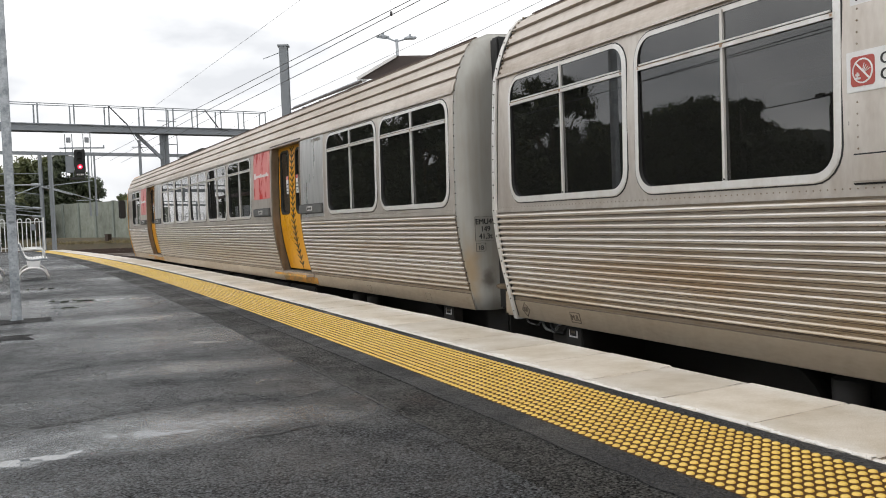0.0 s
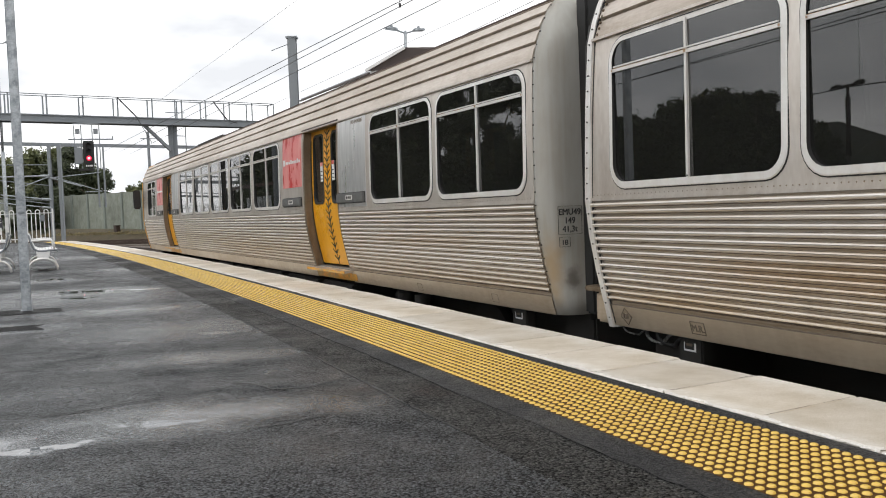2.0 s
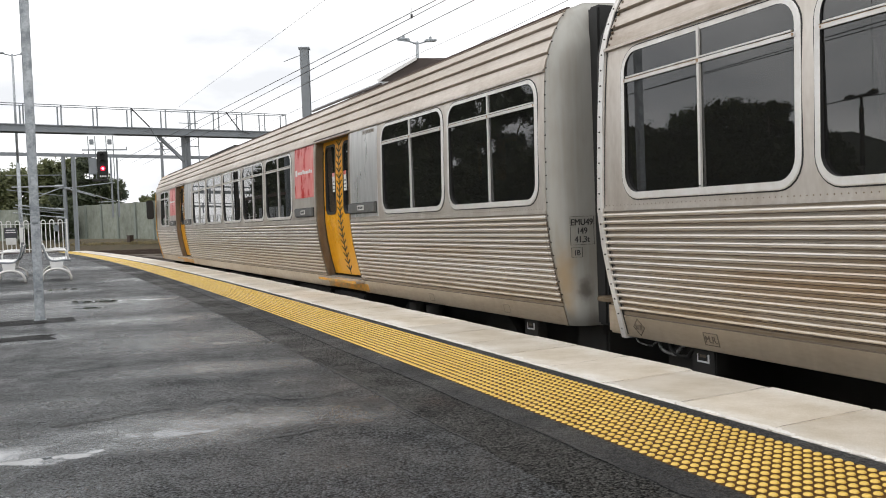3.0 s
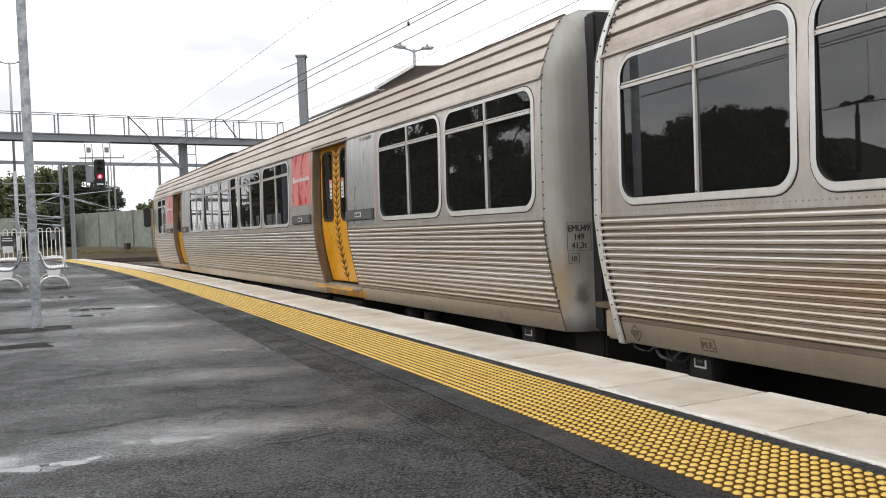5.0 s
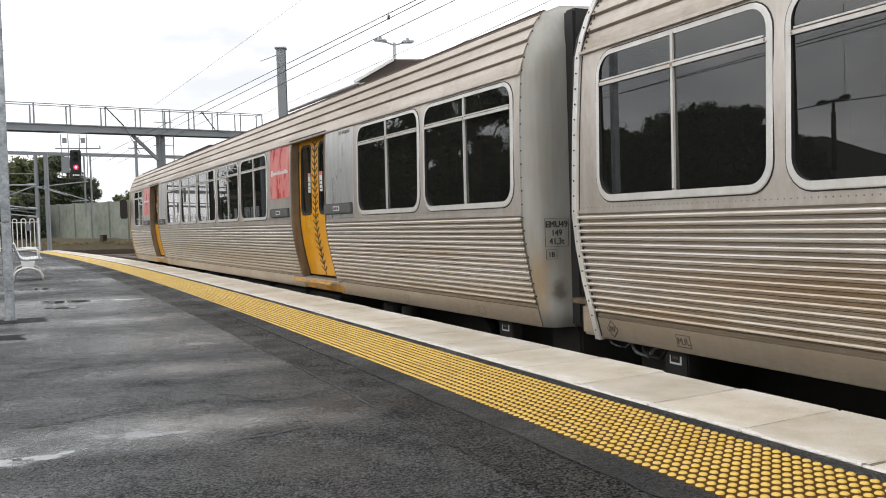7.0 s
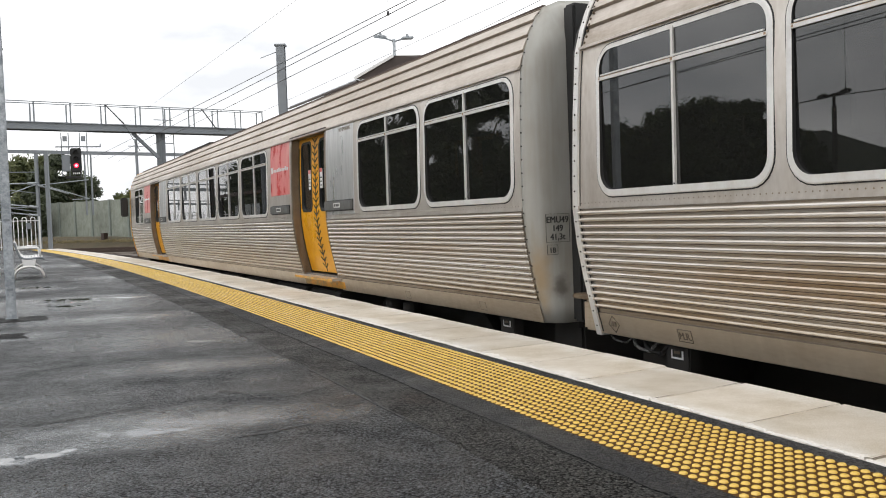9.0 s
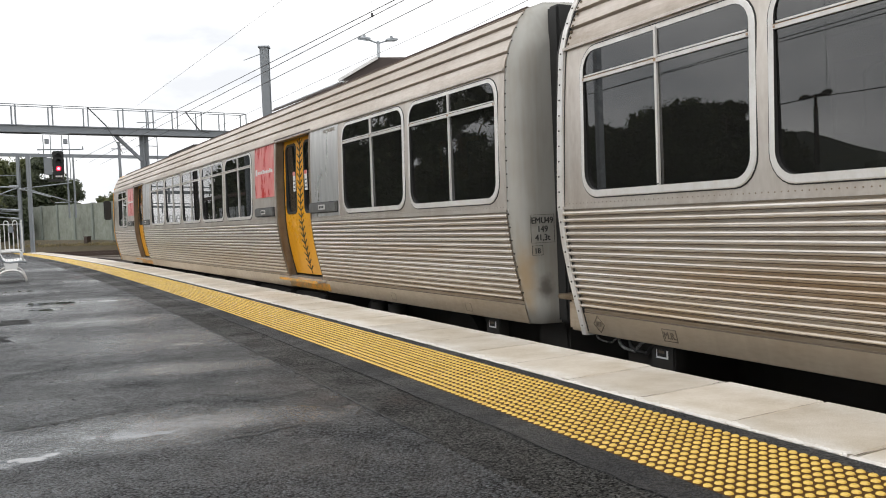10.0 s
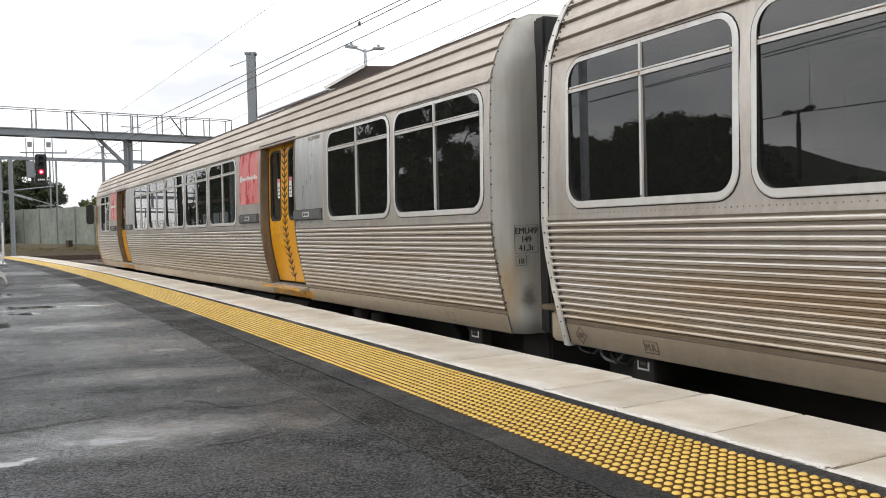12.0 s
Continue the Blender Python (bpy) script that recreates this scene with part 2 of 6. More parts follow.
# the paler slanting bands are sheen painted into the red
RED = surface("red_vinyl_panel", (0.62, 0.045, 0.042), (0.78, 0.36, 0.33), rough=0.32, scale=1.7, fine=10, stretch=(2.4, 1, 0.8), mix=0.85, bump=0.02, spread=0.12, tilt=-38)
SIGN_DARK = surface("dark_sign_face", (0.05, 0.05, 0.06), (0.09, 0.09, 0.10), rough=0.5)
SIGN_RED = surface("dull_red_sign_ink", (0.44, 0.075, 0.06), (0.50, 0.12, 0.10), rough=0.5, scale=20)
WORN_YELLOW = surface("worn_yellow_paint_on_steel", (0.78, 0.36, 0.01), (0.42, 0.30, 0.14), rough=0.45, scale=7, fine=40, mix=1.0, spread=0.12, metal=0.2)
WHITE = surface("white_enamel", (0.84, 0.84, 0.83), (0.62, 0.62, 0.60), rough=0.4, scale=4)
LETTER = surface("black_lettering", (0.03, 0.03, 0.03), (0.05, 0.05, 0.05), rough=0.6)
GALV = surface("galvanised_steel", (0.50, 0.53, 0.555), (0.22, 0.245, 0.265), rough=0.48, metal=0.3, scale=13, fine=60, bump=0.04, mix=0.9, spread=0.14)
GALV_FAR = surface("painted_gantry_steel", (0.22, 0.24, 0.26), (0.30, 0.32, 0.33), rough=0.6, metal=0.2, scale=3)
CABLE = surface("dark_cable", (0.06, 0.06, 0.065), rough=0.6)
PAINT_EDGE = surface("thick_white_line_paint", (0.87, 0.84, 0.79), (0.62, 0.56, 0.48), rough=0.5, scale=9, fine=70, bump=0.4, depth=0.004)
STUD = surface("tactile_yellow", (0.80, 0.565, 0.135), (0.62, 0.385, 0.06), rough=0.24, scale=6, fine=90, bump=0.05, mix=0.8)
def worn_coping():
    """Cream line paint on concrete, browner where feet have worn the middle of the slabs."""
    m = surface("painted_concrete_coping", (0.80, 0.765, 0.71), (0.55, 0.49, 0.395), rough=0.55, scale=1.9, fine=130, bump=0.7, depth=0.004, mix=0.85, spread=0.17)
    n, l = m.node_tree.nodes, m.node_tree.links
    geo = n.new("ShaderNodeNewGeometry")
    away = n.new("ShaderNodeVectorMath")
    away.operation = "DISTANCE"
    away.inputs[1].default_value = tuple(CENTRE)
    l.new(geo.outputs["Position"], away.inputs[0])
    wob = n.new("ShaderNodeTexNoise")
    wob.inputs["Scale"].default_value, wob.inputs["Detail"].default_value = 3.5, 6.0
    l.new(geo.outputs["Position"], wob.inputs["Vector"])
    shift = n.new("ShaderNodeMath")
    shift.operation = "MULTIPLY_ADD"
    shift.inputs[1].default_value = 0.34
    l.new(wob.outputs["Fac"], shift.inputs[0])
    l.new(away.outputs["Value"], shift.inputs[2])
    mid = n.new("ShaderNodeMath")
    mid.operation = "SUBTRACT"
    mid.inputs[1].default_value = BEND - 0.34 + 0.17
    l.new(shift.outputs[0], mid.inputs[0])
    size = n.new("ShaderNodeMath")
    size.operation = "ABSOLUTE"
    l.new(mid.outputs[0], size.inputs[0])
    band = n.new("ShaderNodeMapRange")
    band.interpolation_type = "SMOOTHSTEP"
    band.inputs["From Min"].default_value, band.inputs["From Max"].default_value = 0.14, 0.29
    band.inputs["To Min"].default_value, band.inputs["To Max"].default_value = 1.0, 0.0
    l.new(size.outputs[0], band.inputs["Value"])
    worn = n.new("ShaderNodeMix")
    worn.data_type = "RGBA"
    worn.blend_type = "MULTIPLY"
    worn.inputs["B"].default_value = (0.87, 0.83, 0.77, 1)
    b = n["Principled BSDF"]
    src = b.inputs["Base Color"].links[0].from_socket
    l.new(band.outputs["Result"], worn.inputs["Factor"])
    l.new(src, worn.inputs["A"])
    # each slab has weathered a little differently
    info = n.new("ShaderNodeObjectInfo")
    each = n.new("ShaderNodeMapRange")
    each.inputs["To Min"].default_value, each.inputs["To Max"].default_value = 0.90, 1.08
    l.new(info.outputs["Random"], each.inputs["Value"])
    tone = n.new("ShaderNodeVectorMath")
    tone.operation = "SCALE"
    l.new(worn.outputs["Result"], tone.inputs[0])
    l.new(each.outputs["Result"], tone.inputs["Scale"])
    l.new(tone.outputs[0], b.inputs["Base Color"])
    return m


STUD_BASE = surface("soiled_tactile_base", (0.105, 0.052, 0.012), (0.036, 0.020, 0.009), rough=0.75, scale=5, fine=90, rough_var=0.05)
CONCRETE = surface("grey_concrete", (0.32, 0.31, 0.29), (0.22, 0.21, 0.19), rough=0.85, scale=2)
BALLAST = surface("ballast", (0.16, 0.13, 0.10), (0.07, 0.055, 0.045), rough=0.9, scale=3, fine=30, mix=1.0, bump=1.0, depth=0.04)
RAIL = surface("rusty_rail", (0.050, 0.032, 0.024), (0.085, 0.060, 0.045), rough=0.5, metal=0.4, scale=4)
WALL_GREEN = surface("green_grey_concrete_panel", (0.315, 0.342, 0.292), (0.17, 0.184, 0.155), rough=0.85, mix=0.9, scale=0.3, fine=5, stretch=(1, 1, 0.7), streak=0.6, streak_tint=(0.6, 0.6, 0.5))
WALL_POST = surface("grey_wall_post", (0.25, 0.28, 0.25), (0.15, 0.17, 0.15), rough=0.9, scale=1)
SMOOTH_TAR = wet_asphalt("smooth_tar_strip", (0.026, 0.026, 0.027), (0.036, 0.036, 0.037), (), -0.12, (), 0.2)
NEW_TAR = wet_asphalt("newer_asphalt", (0.003, 0.003, 0.0028), (0.185, 0.182, 0.168), (), -0.06, ((-0.04, 4.60, 0.46, 0.70, 10),))
PATCH_TAR = wet_asphalt("patch_tar", (0.003, 0.003, 0.003), (0.060, 0.060, 0.060), (), -0.25)
ASPHALT = wet_asphalt("old_wet_asphalt", (0.003, 0.003, 0.0032), (0.212, 0.230, 0.246), (
    (-1.25, 4.2, 4.2, 1.7, 18, 0.82), (-1.30, 4.14, 2.1, 0.8, 18, 0.89), (-1.20, 4.13, 0.7, 0.3, 18, 0.99), (-0.6, 3.5, 2.6, 2.0, 10, 0.42), (-1.72, 3.72, 0.6, 0.36, 14, 1.2), (-1.95, 3.80, 2.4, 0.9, 16, 0.88), (-2.6, 3.45, 1.8, 0.7, 12, 0.92), (-4.72, 12.0, 4.6, 3.4, 2, 0.94), (-4.68, 12.2, 1.75, 0.66, 0, 1.7), (-4.43, 11.2, 1.0, 0.42, 0, 1.6), (-3.95, 12.2, 1.5, 0.6, 0, 1.05),
    (-6.4, 15.1, 1.3, 1.0, 0, 1.5), (-1.7, 7.3, 0.9, 0.5, 0, 0.95), (-6.6, 14.6, 4.6, 2.4, 0, 0.8), (-5.6, 17.5, 5.0, 3.0, 5, 0.8), (-3.3, 9.4, 4.2, 2.4, 10, 0.80), (-1.6, 6.0, 3.4, 1.6, 14, 0.70), (-3.9, 8.0, 3.6, 2.0, 8, 0.78),
    (-9.5, 24, 9, 6, 0, 0.75), (-8.0, 12.0, 6, 3.0, 0, 0.7), (-2.2, 7.6, 5.0, 4.0, 14, 0.66), (-4.5, 11.0, 7.0, 5.0, 14, 0.68), (-7.5, 10.0, 7.0, 5.0, 14, 0.64)), 0.08,
    ((-0.38, 4.64, 0.46, 0.66, 10),))
STUD_BASE.node_tree.nodes["Principled BSDF"].inputs["Specular IOR Level"].default_value = 0.12
LEAF_DARK = surface("dark_foliage", (0.026, 0.037, 0.017), (0.062, 0.077, 0.032), rough=0.6, scale=0.8, fine=8, mix=1.0, bump=0.0)
LEAF_LIGHT = surface("light_foliage", (0.055, 0.072, 0.025), (0.125, 0.13, 0.045), rough=0.6, scale=0.7, fine=8, mix=1.0, bump=0.0)
HILL = surface("far_wooded_slope", (0.016, 0.021, 0.014), (0.028, 0.034, 0.020), rough=0.9, scale=0.05, fine=0.6, mix=1.0, bump=0.0)
DRY_WEED = surface("dry_weeds", (0.15, 0.135, 0.06), (0.22, 0.17, 0.09), rough=0.8, scale=1.5, fine=8, mix=1.0, bump=0.0)
BARK = surface("bark", (0.10, 0.08, 0.06), rough=0.9, scale=6)
GRASS = surface("dry_grass_bank", (0.06, 0.055, 0.03), (0.11, 0.085, 0.055), rough=0.95, scale=0.8, fine=10, mix=1.0, bump=0.6, depth=0.05)
ROOF_TIN = surface("weathered_roof_sheet", (0.06, 0.045, 0.04), (0.10, 0.075, 0.065), rough=0.6, scale=2)
SKYLIGHT = surface("pale_roof_sheet", (0.55, 0.58, 0.60), (0.40, 0.42, 0.44), rough=0.3, metal=0.3, scale=2)
RUST = surface("rust_stain", (0.36, 0.24, 0.14), (0.45, 0.34, 0.24), rough=0.8, scale=30)
STENCIL = surface("faded_stencil_ink", (0.11, 0.085, 0.06), (0.18, 0.14, 0.10), rough=0.7, scale=30)
ROOF_EDGE = surface("dark_brown_roof_edge", (0.075, 0.05, 0.04), (0.04, 0.028, 0.024), rough=0.7, scale=3)
HOSE = surface("braided_grey_hose", (0.26, 0.26, 0.255), (0.06, 0.06, 0.06), rough=0.5, metal=0.4, scale=30, mix=1.0, spread=0.08)
RED_LIGHT = glow("red_signal_light", (1.0, 0.02, 0.06), 1.6)
RED_CORE = glow("red_signal_core", (1.0, 0.12, 0.16), 9.0)
FABRIC = surface("seat_fabric", (0.03, 0.035, 0.05), (0.05, 0.05, 0.06), rough=0.9, scale=6)
INTERIOR = surface("interior_panel", (0.18, 0.17, 0.15), (0.12, 0.11, 0.10), rough=0.7, scale=2)


# ---- mesh helpers ----
def part(name, bm, material, parent=None, label="", smooth=False):
    me = bpy.data.meshes.new(name)
    bmesh.ops.recalc_face_normals(bm, faces=bm.faces)
    if smooth:
        for f in bm.faces:
            f.smooth = True
    bm.to_mesh(me)
    bm.free()
    for m in (material if isinstance(material, (list, tuple)) else [material]):
        me.materials.append(m)
    ob = new(name, me)
    if parent:
        ob.parent = parent
    if label:
        ob["label"] = label
    return ob


def box(bm, x0, x1, y0, y1, z0, z1, m=None, mat=0):
    vs = [bm.verts.new((x, y, z)) for x in (x0, x1) for y in (y0, y1) for z in (z0, z1)]
    if m is not None:
        for v in vs:
            v.co = m @ v.co
    for idx in ((0, 1, 3, 2), (4, 6, 7, 5), (0, 4, 5, 1), (2, 3, 7, 6), (0, 2, 6, 4), (1, 5, 7, 3)):
        bm.faces.new([vs[i] for i in idx]).material_index = mat
    return vs


def soft_box(bm, x0, x1, y0, y1, z0, z1, r=0.01, m=None):
    b = bmesh.new()
    box(b, x0, x1, y0, y1, z0, z1)
    bmesh.ops.bevel(b, geom=list(b.edges), offset=r, segments=2, affect="EDGES")
    merge(bm, b, m)


def merge(bm, other, m=None):
    table = {}
    for v in other.verts:
        table[v] = bm.verts.new(m @ v.co if m is not None else v.co)
    for f in other.faces:
        g = bm.faces.new([table[v] for v in f.verts])
        g.material_index, g.smooth = f.material_index, f.smooth
    other.free()


def rod(bm, a, b, r0, r1=None, n=8, cap=True):
    """A tapered round bar from a to b."""
    a, b = Vector(a), Vector(b)
    r1 = r0 if r1 is None else r1
    q = (b - a).to_track_quat("Z", "Y").to_matrix()
    ring = []
    for c, r in ((a, r0), (b, r1)):
        ring.append([bm.verts.new(c + q @ Vector((r * math.cos(2 * math.pi * i / n), r * math.sin(2 * math.pi * i / n), 0))) for i in range(n)])
    for i in range(n):
        f = bm.faces.new((ring[0][i], ring[0][(i + 1) % n], ring[1][(i + 1) % n], ring[1][i]))
        f.smooth = n > 5
    if cap:
        bm.faces.new(ring[0][::-1])
        bm.faces.new(ring[1])


def tube(bm, pts, r, n=8):
    """A round tube bent smoothly through the points."""
    pts = [Vector(v) for v in pts]
    rings, side = [], None
    for i, c in enumerate(pts):
        d = (pts[min(i + 1, len(pts) - 1)] - pts[max(i - 1, 0)]).normalized()
        side = d.orthogonal().normalized() if side is None else (side - d * side.dot(d)).normalized()
        up = d.cross(side)
        rings.append([bm.verts.new(c + (side * math.cos(2 * math.pi * k / n) + up * math.sin(2 * math.pi * k / n)) * r) for k in range(n)])
    for a, b in zip(rings, rings[1:]):
        for k in range(n):
            bm.faces.new((a[k], a[(k + 1) % n], b[(k + 1) % n], b[k])).smooth = True
    bm.faces.new(rings[0][::-1])
    bm.faces.new(rings[-1])


def bar(bm, a, b, w, h):
    """A rectangular bar from a to b, w wide and h high."""
    a, b = Vector(a), Vector(b)
    d = (b - a)
    q = d.to_track_quat("X", "Z").to_matrix().to_4x4()
    box(bm, 0, d.length, -w / 2, w / 2, -h / 2, h / 2, Matrix.Translation(a) @ q)


def prism(bm, section, x0, x1, mat=0, smooth=False):
    """A closed section of (y, z) points drawn out from x0 to x1."""
    r0 = [bm.verts.new((x0, y, z)) for y, z in section]
    r1 = [bm.verts.new((x1, y, z)) for y, z in section]
    k = len(section)
    for i in range(k):
        f = bm.faces.new((r0[i], r0[(i + 1) % k], r1[(i + 1) % k], r1[i]))
        f.material_index, f.smooth = mat, smooth
    bm.faces.new(r0[::-1]).material_index = mat
    bm.faces.new(r1).material_index = mat


# ---- the curved line of platform and track ----
BEND, TURN, EDGE = 440.0, radians(-22.15), 3.312
NORMAL = Vector((math.cos(TURN), -math.sin(TURN), 0))
AHEAD = Vector((math.sin(TURN), math.cos(TURN), 0))
CENTRE = NORMAL * (EDGE - BEND)


def along(s, off, z=0.0):
    """The place s metres along the platform's edge, off metres towards the track."""
    a = s / BEND
    p = CENTRE + (NORMAL * math.cos(a) + AHEAD * math.sin(a)) * (BEND + off)
    return Vector((p.x, p.y, z))


def ribbon(bm, s0, s1, off0, off1, z, step=1.0, thick=0.0):
    n = max(1, math.ceil((s1 - s0) / step))
    rows = []
    for i in range(n + 1):
        s = s0 + (s1 - s0) * i / n
        r = [bm.verts.new(along(s, off0, z)), bm.verts.new(along(s, off1, z))]
        if thick:
            r += [bm.verts.new(along(s, off1, z - thick)), bm.verts.new(along(s, off0, z - thick))]
        rows.append(r)
    for a, b in zip(rows, rows[1:]):
        k = len(a)
        for j in range(k if thick else 1):
            bm.faces.new((a[j], a[(j + 1) % k], b[(j + 1) % k], b[j]))
    if thick:
        bm.faces.new(rows[0])
        bm.faces.new(rows[-1][::-1])


# ---- the ground, track bed and platform ----
def build_ground():
    bm = bmesh.new()
    box(bm, -900, 900, -900, 900, -1.6, -1.25)
    tagged(part("ground", bm, GRASS), "dry grass and dirt beside the railway", "ground", kind="structure")
    bm = bmesh.new()
    ribbon(bm, -60, 150, 0.12, 9.5, -1.15, 2.0, 0.28)
    tagged(part("track_bed", bm, BALLAST), "brown stone ballast under the railway tracks", "track bed", kind="structure")
    for k, off in enumerate((1.08, 2.15, 5.5, 6.57)):
        bm = bmesh.new()
        ribbon(bm, -50, 140, off - 0.035, off + 0.035, -0.95, 2.0, 0.2)
        tagged(part("rail", bm, RAIL), "rusty steel rail with a worn top on ballast", "rail", "running rails", "structure")
    bm = bmesh.new()
    for i in range(260):
        s = -30 + i * 0.7
        c = along(s, 1.6, -1.10)
        d = along(s + 0.1, 1.6) - along(s, 1.6)
        m = Matrix.Translation(c) @ pose(0, 0, 0, 0, 0, math.degrees(math.atan2(d.y, d.x)))
        box(bm, -0.12, 0.12, -1.1, 1.1, -0.1, 0.04, m)
    tagged(part("sleepers", bm, CONCRETE), "grey concrete sleepers under the rails", "sleepers", kind="stuff")


S0, S1 = -22.0, 51.0
EDGE_WEAR = {-1.5: 0.022, -1.815: 0.012, -1.823: 0.012}


def ragged_ribbon(bm, off0, off1, z, wear0, wear1):
    """A strip along the platform whose edges wander by up to wear0 and wear1 metres."""
    def wander(s, k):
        return k * (noise.noise((s * 1.3, 2.0, 0)) + 0.6 * noise.noise((s * 7.0, 5.0, 0)) + 0.35 * noise.noise((s * 26.0, 9.0, 0)))

    rows, s = [], S0
    while s < S1 + 0.01:
        a, b = off0 + wander(s, wear0), off1 + wander(s, wear1)
        rows.append([bm.verts.new(along(s, a, z)), bm.verts.new(along(s, b, z)), bm.verts.new(along(s, b, z - 0.03)), bm.verts.new(along(s, a, z - 0.03))])
        s += 0.025 if 0 < s < 9 else 0.25
    for p, r in zip(rows, rows[1:]):
        for j in range(4):
            bm.faces.new((p[j], p[(j + 1) % 4], r[(j + 1) % 4], r[j]))
    bm.faces.new(rows[0])
    bm.faces.new(rows[-1][::-1])


def build_platform():
    bm = bmesh.new()
    ribbon(bm, S0, S1, -0.66, -9.5, -0.012, 1.0, 1.4)
    body = tagged(part("platform", bm, CONCRETE), "asphalt railway platform on a curve, wet after rain", "platform", kind="structure")
    # surfaces, from the edge inwards
    for name, a, b, z, m, label in (("tar_joint", -0.665, -0.755, 0.0, SMOOTH_TAR, "narrow dark bitumen joint behind the coping"),
                                    ("smooth_strip", -1.33, -1.5, 0.002, SMOOTH_TAR, "smooth dark bitumen strip beside the tactile paving"),
                                    ("asphalt_strip", -1.42, -1.815, -0.002, NEW_TAR, "newer asphalt strip with a cracked edge"),
                                    ("asphalt", -1.823, -9.45, 0.0, ASPHALT, "old dark asphalt with puddles and damp patches")):
        bm = bmesh.new()
        ragged_ribbon(bm, a, b, z, EDGE_WEAR.get(a, 0.0), EDGE_WEAR.get(b, 0.0))
        part(name, bm, m, body, label)
    bm = bmesh.new()
    ribbon(bm, S0, S1, -0.02, -0.10, -0.2, 1.0, 1.2)
    part("edge_wall", bm, CONCRETE, body, "dark concrete wall under the platform edge")
    build_cracks(body)
    for off, wear, lo, hi, name, label in ((-1.819, 0.012, 3.45, S1, "seam_crack", "ragged dark crack along the asphalt joint"), (-1.498, 0.022, 1.0, 12.0, "strip_edge", "dark dirty line along the bitumen strip")):
        bm = bmesh.new()
        rows, s = [], lo
        while s < hi:
            c = off + wear * (noise.noise((s * 1.3, 2.0, 0)) + 0.6 * noise.noise((s * 7.0, 5.0, 0)) + 0.35 * noise.noise((s * 26.0, 9.0, 0)))
            w = (0.011 if wear < 0.02 else 0.003) + 0.016 * max(-0.5, noise.noise((s * 11.0, 3.0, off)))
            rows.append((bm.verts.new(along(s, c - w / 2, 0.0035)), bm.verts.new(along(s, c + w / 2, 0.0035))))
            s += 0.012 if 1 < s < 8 else 0.05
        for a, b in zip(rows, rows[1:]):
            bm.faces.new((a[0], b[0], b[1], a[1]))
        part(name, bm, BLACK, body, label)


def build_cracks(body):
    """Thin wandering cracks in the asphalt."""
    for seed, pts in enumerate((((-1.94, 4.33), (-1.74, 4.44), (-1.56, 4.61), (-1.43, 4.71)), ((-1.15, 5.02), (-1.02, 4.97), (-0.89, 4.81), (-0.70, 4.82), (-0.61, 4.95), (-0.48, 5.09)), ((-0.82, 3.95), (-0.69, 3.99), (-0.6, 4.09), (-0.51, 4.14)))):
        bm = bmesh.new()
        fine = []
        for (x0, y0), (x1, y1) in zip(pts, pts[1:]):
            for i in range(10):
                t = i / 10
                w = 0.02 * noise.noise((x0 + t * 3, y0 * 3 + t * 7, seed * 5.0))
                fine.append((x0 + (x1 - x0) * t + w * 0.4, y0 + (y1 - y0) * t + w))
        rows = [(bm.verts.new((x, y - 0.010 - 0.006 * (i % 3), 0.0035)), bm.verts.new((x, y + 0.006 + 0.005 * (i % 2), 0.0035))) for i, (x, y) in enumerate(fine)]
        for a, b in zip(rows, rows[1:]):
            bm.faces.new((a[0], b[0], b[1], a[1]))
        part("crack", bm, BLACK, body, "thin dark crack in the asphalt")


COPING_JOINTS, JOINT_SKEW = 0.6355, 0.11
CREAM = worn_coping()


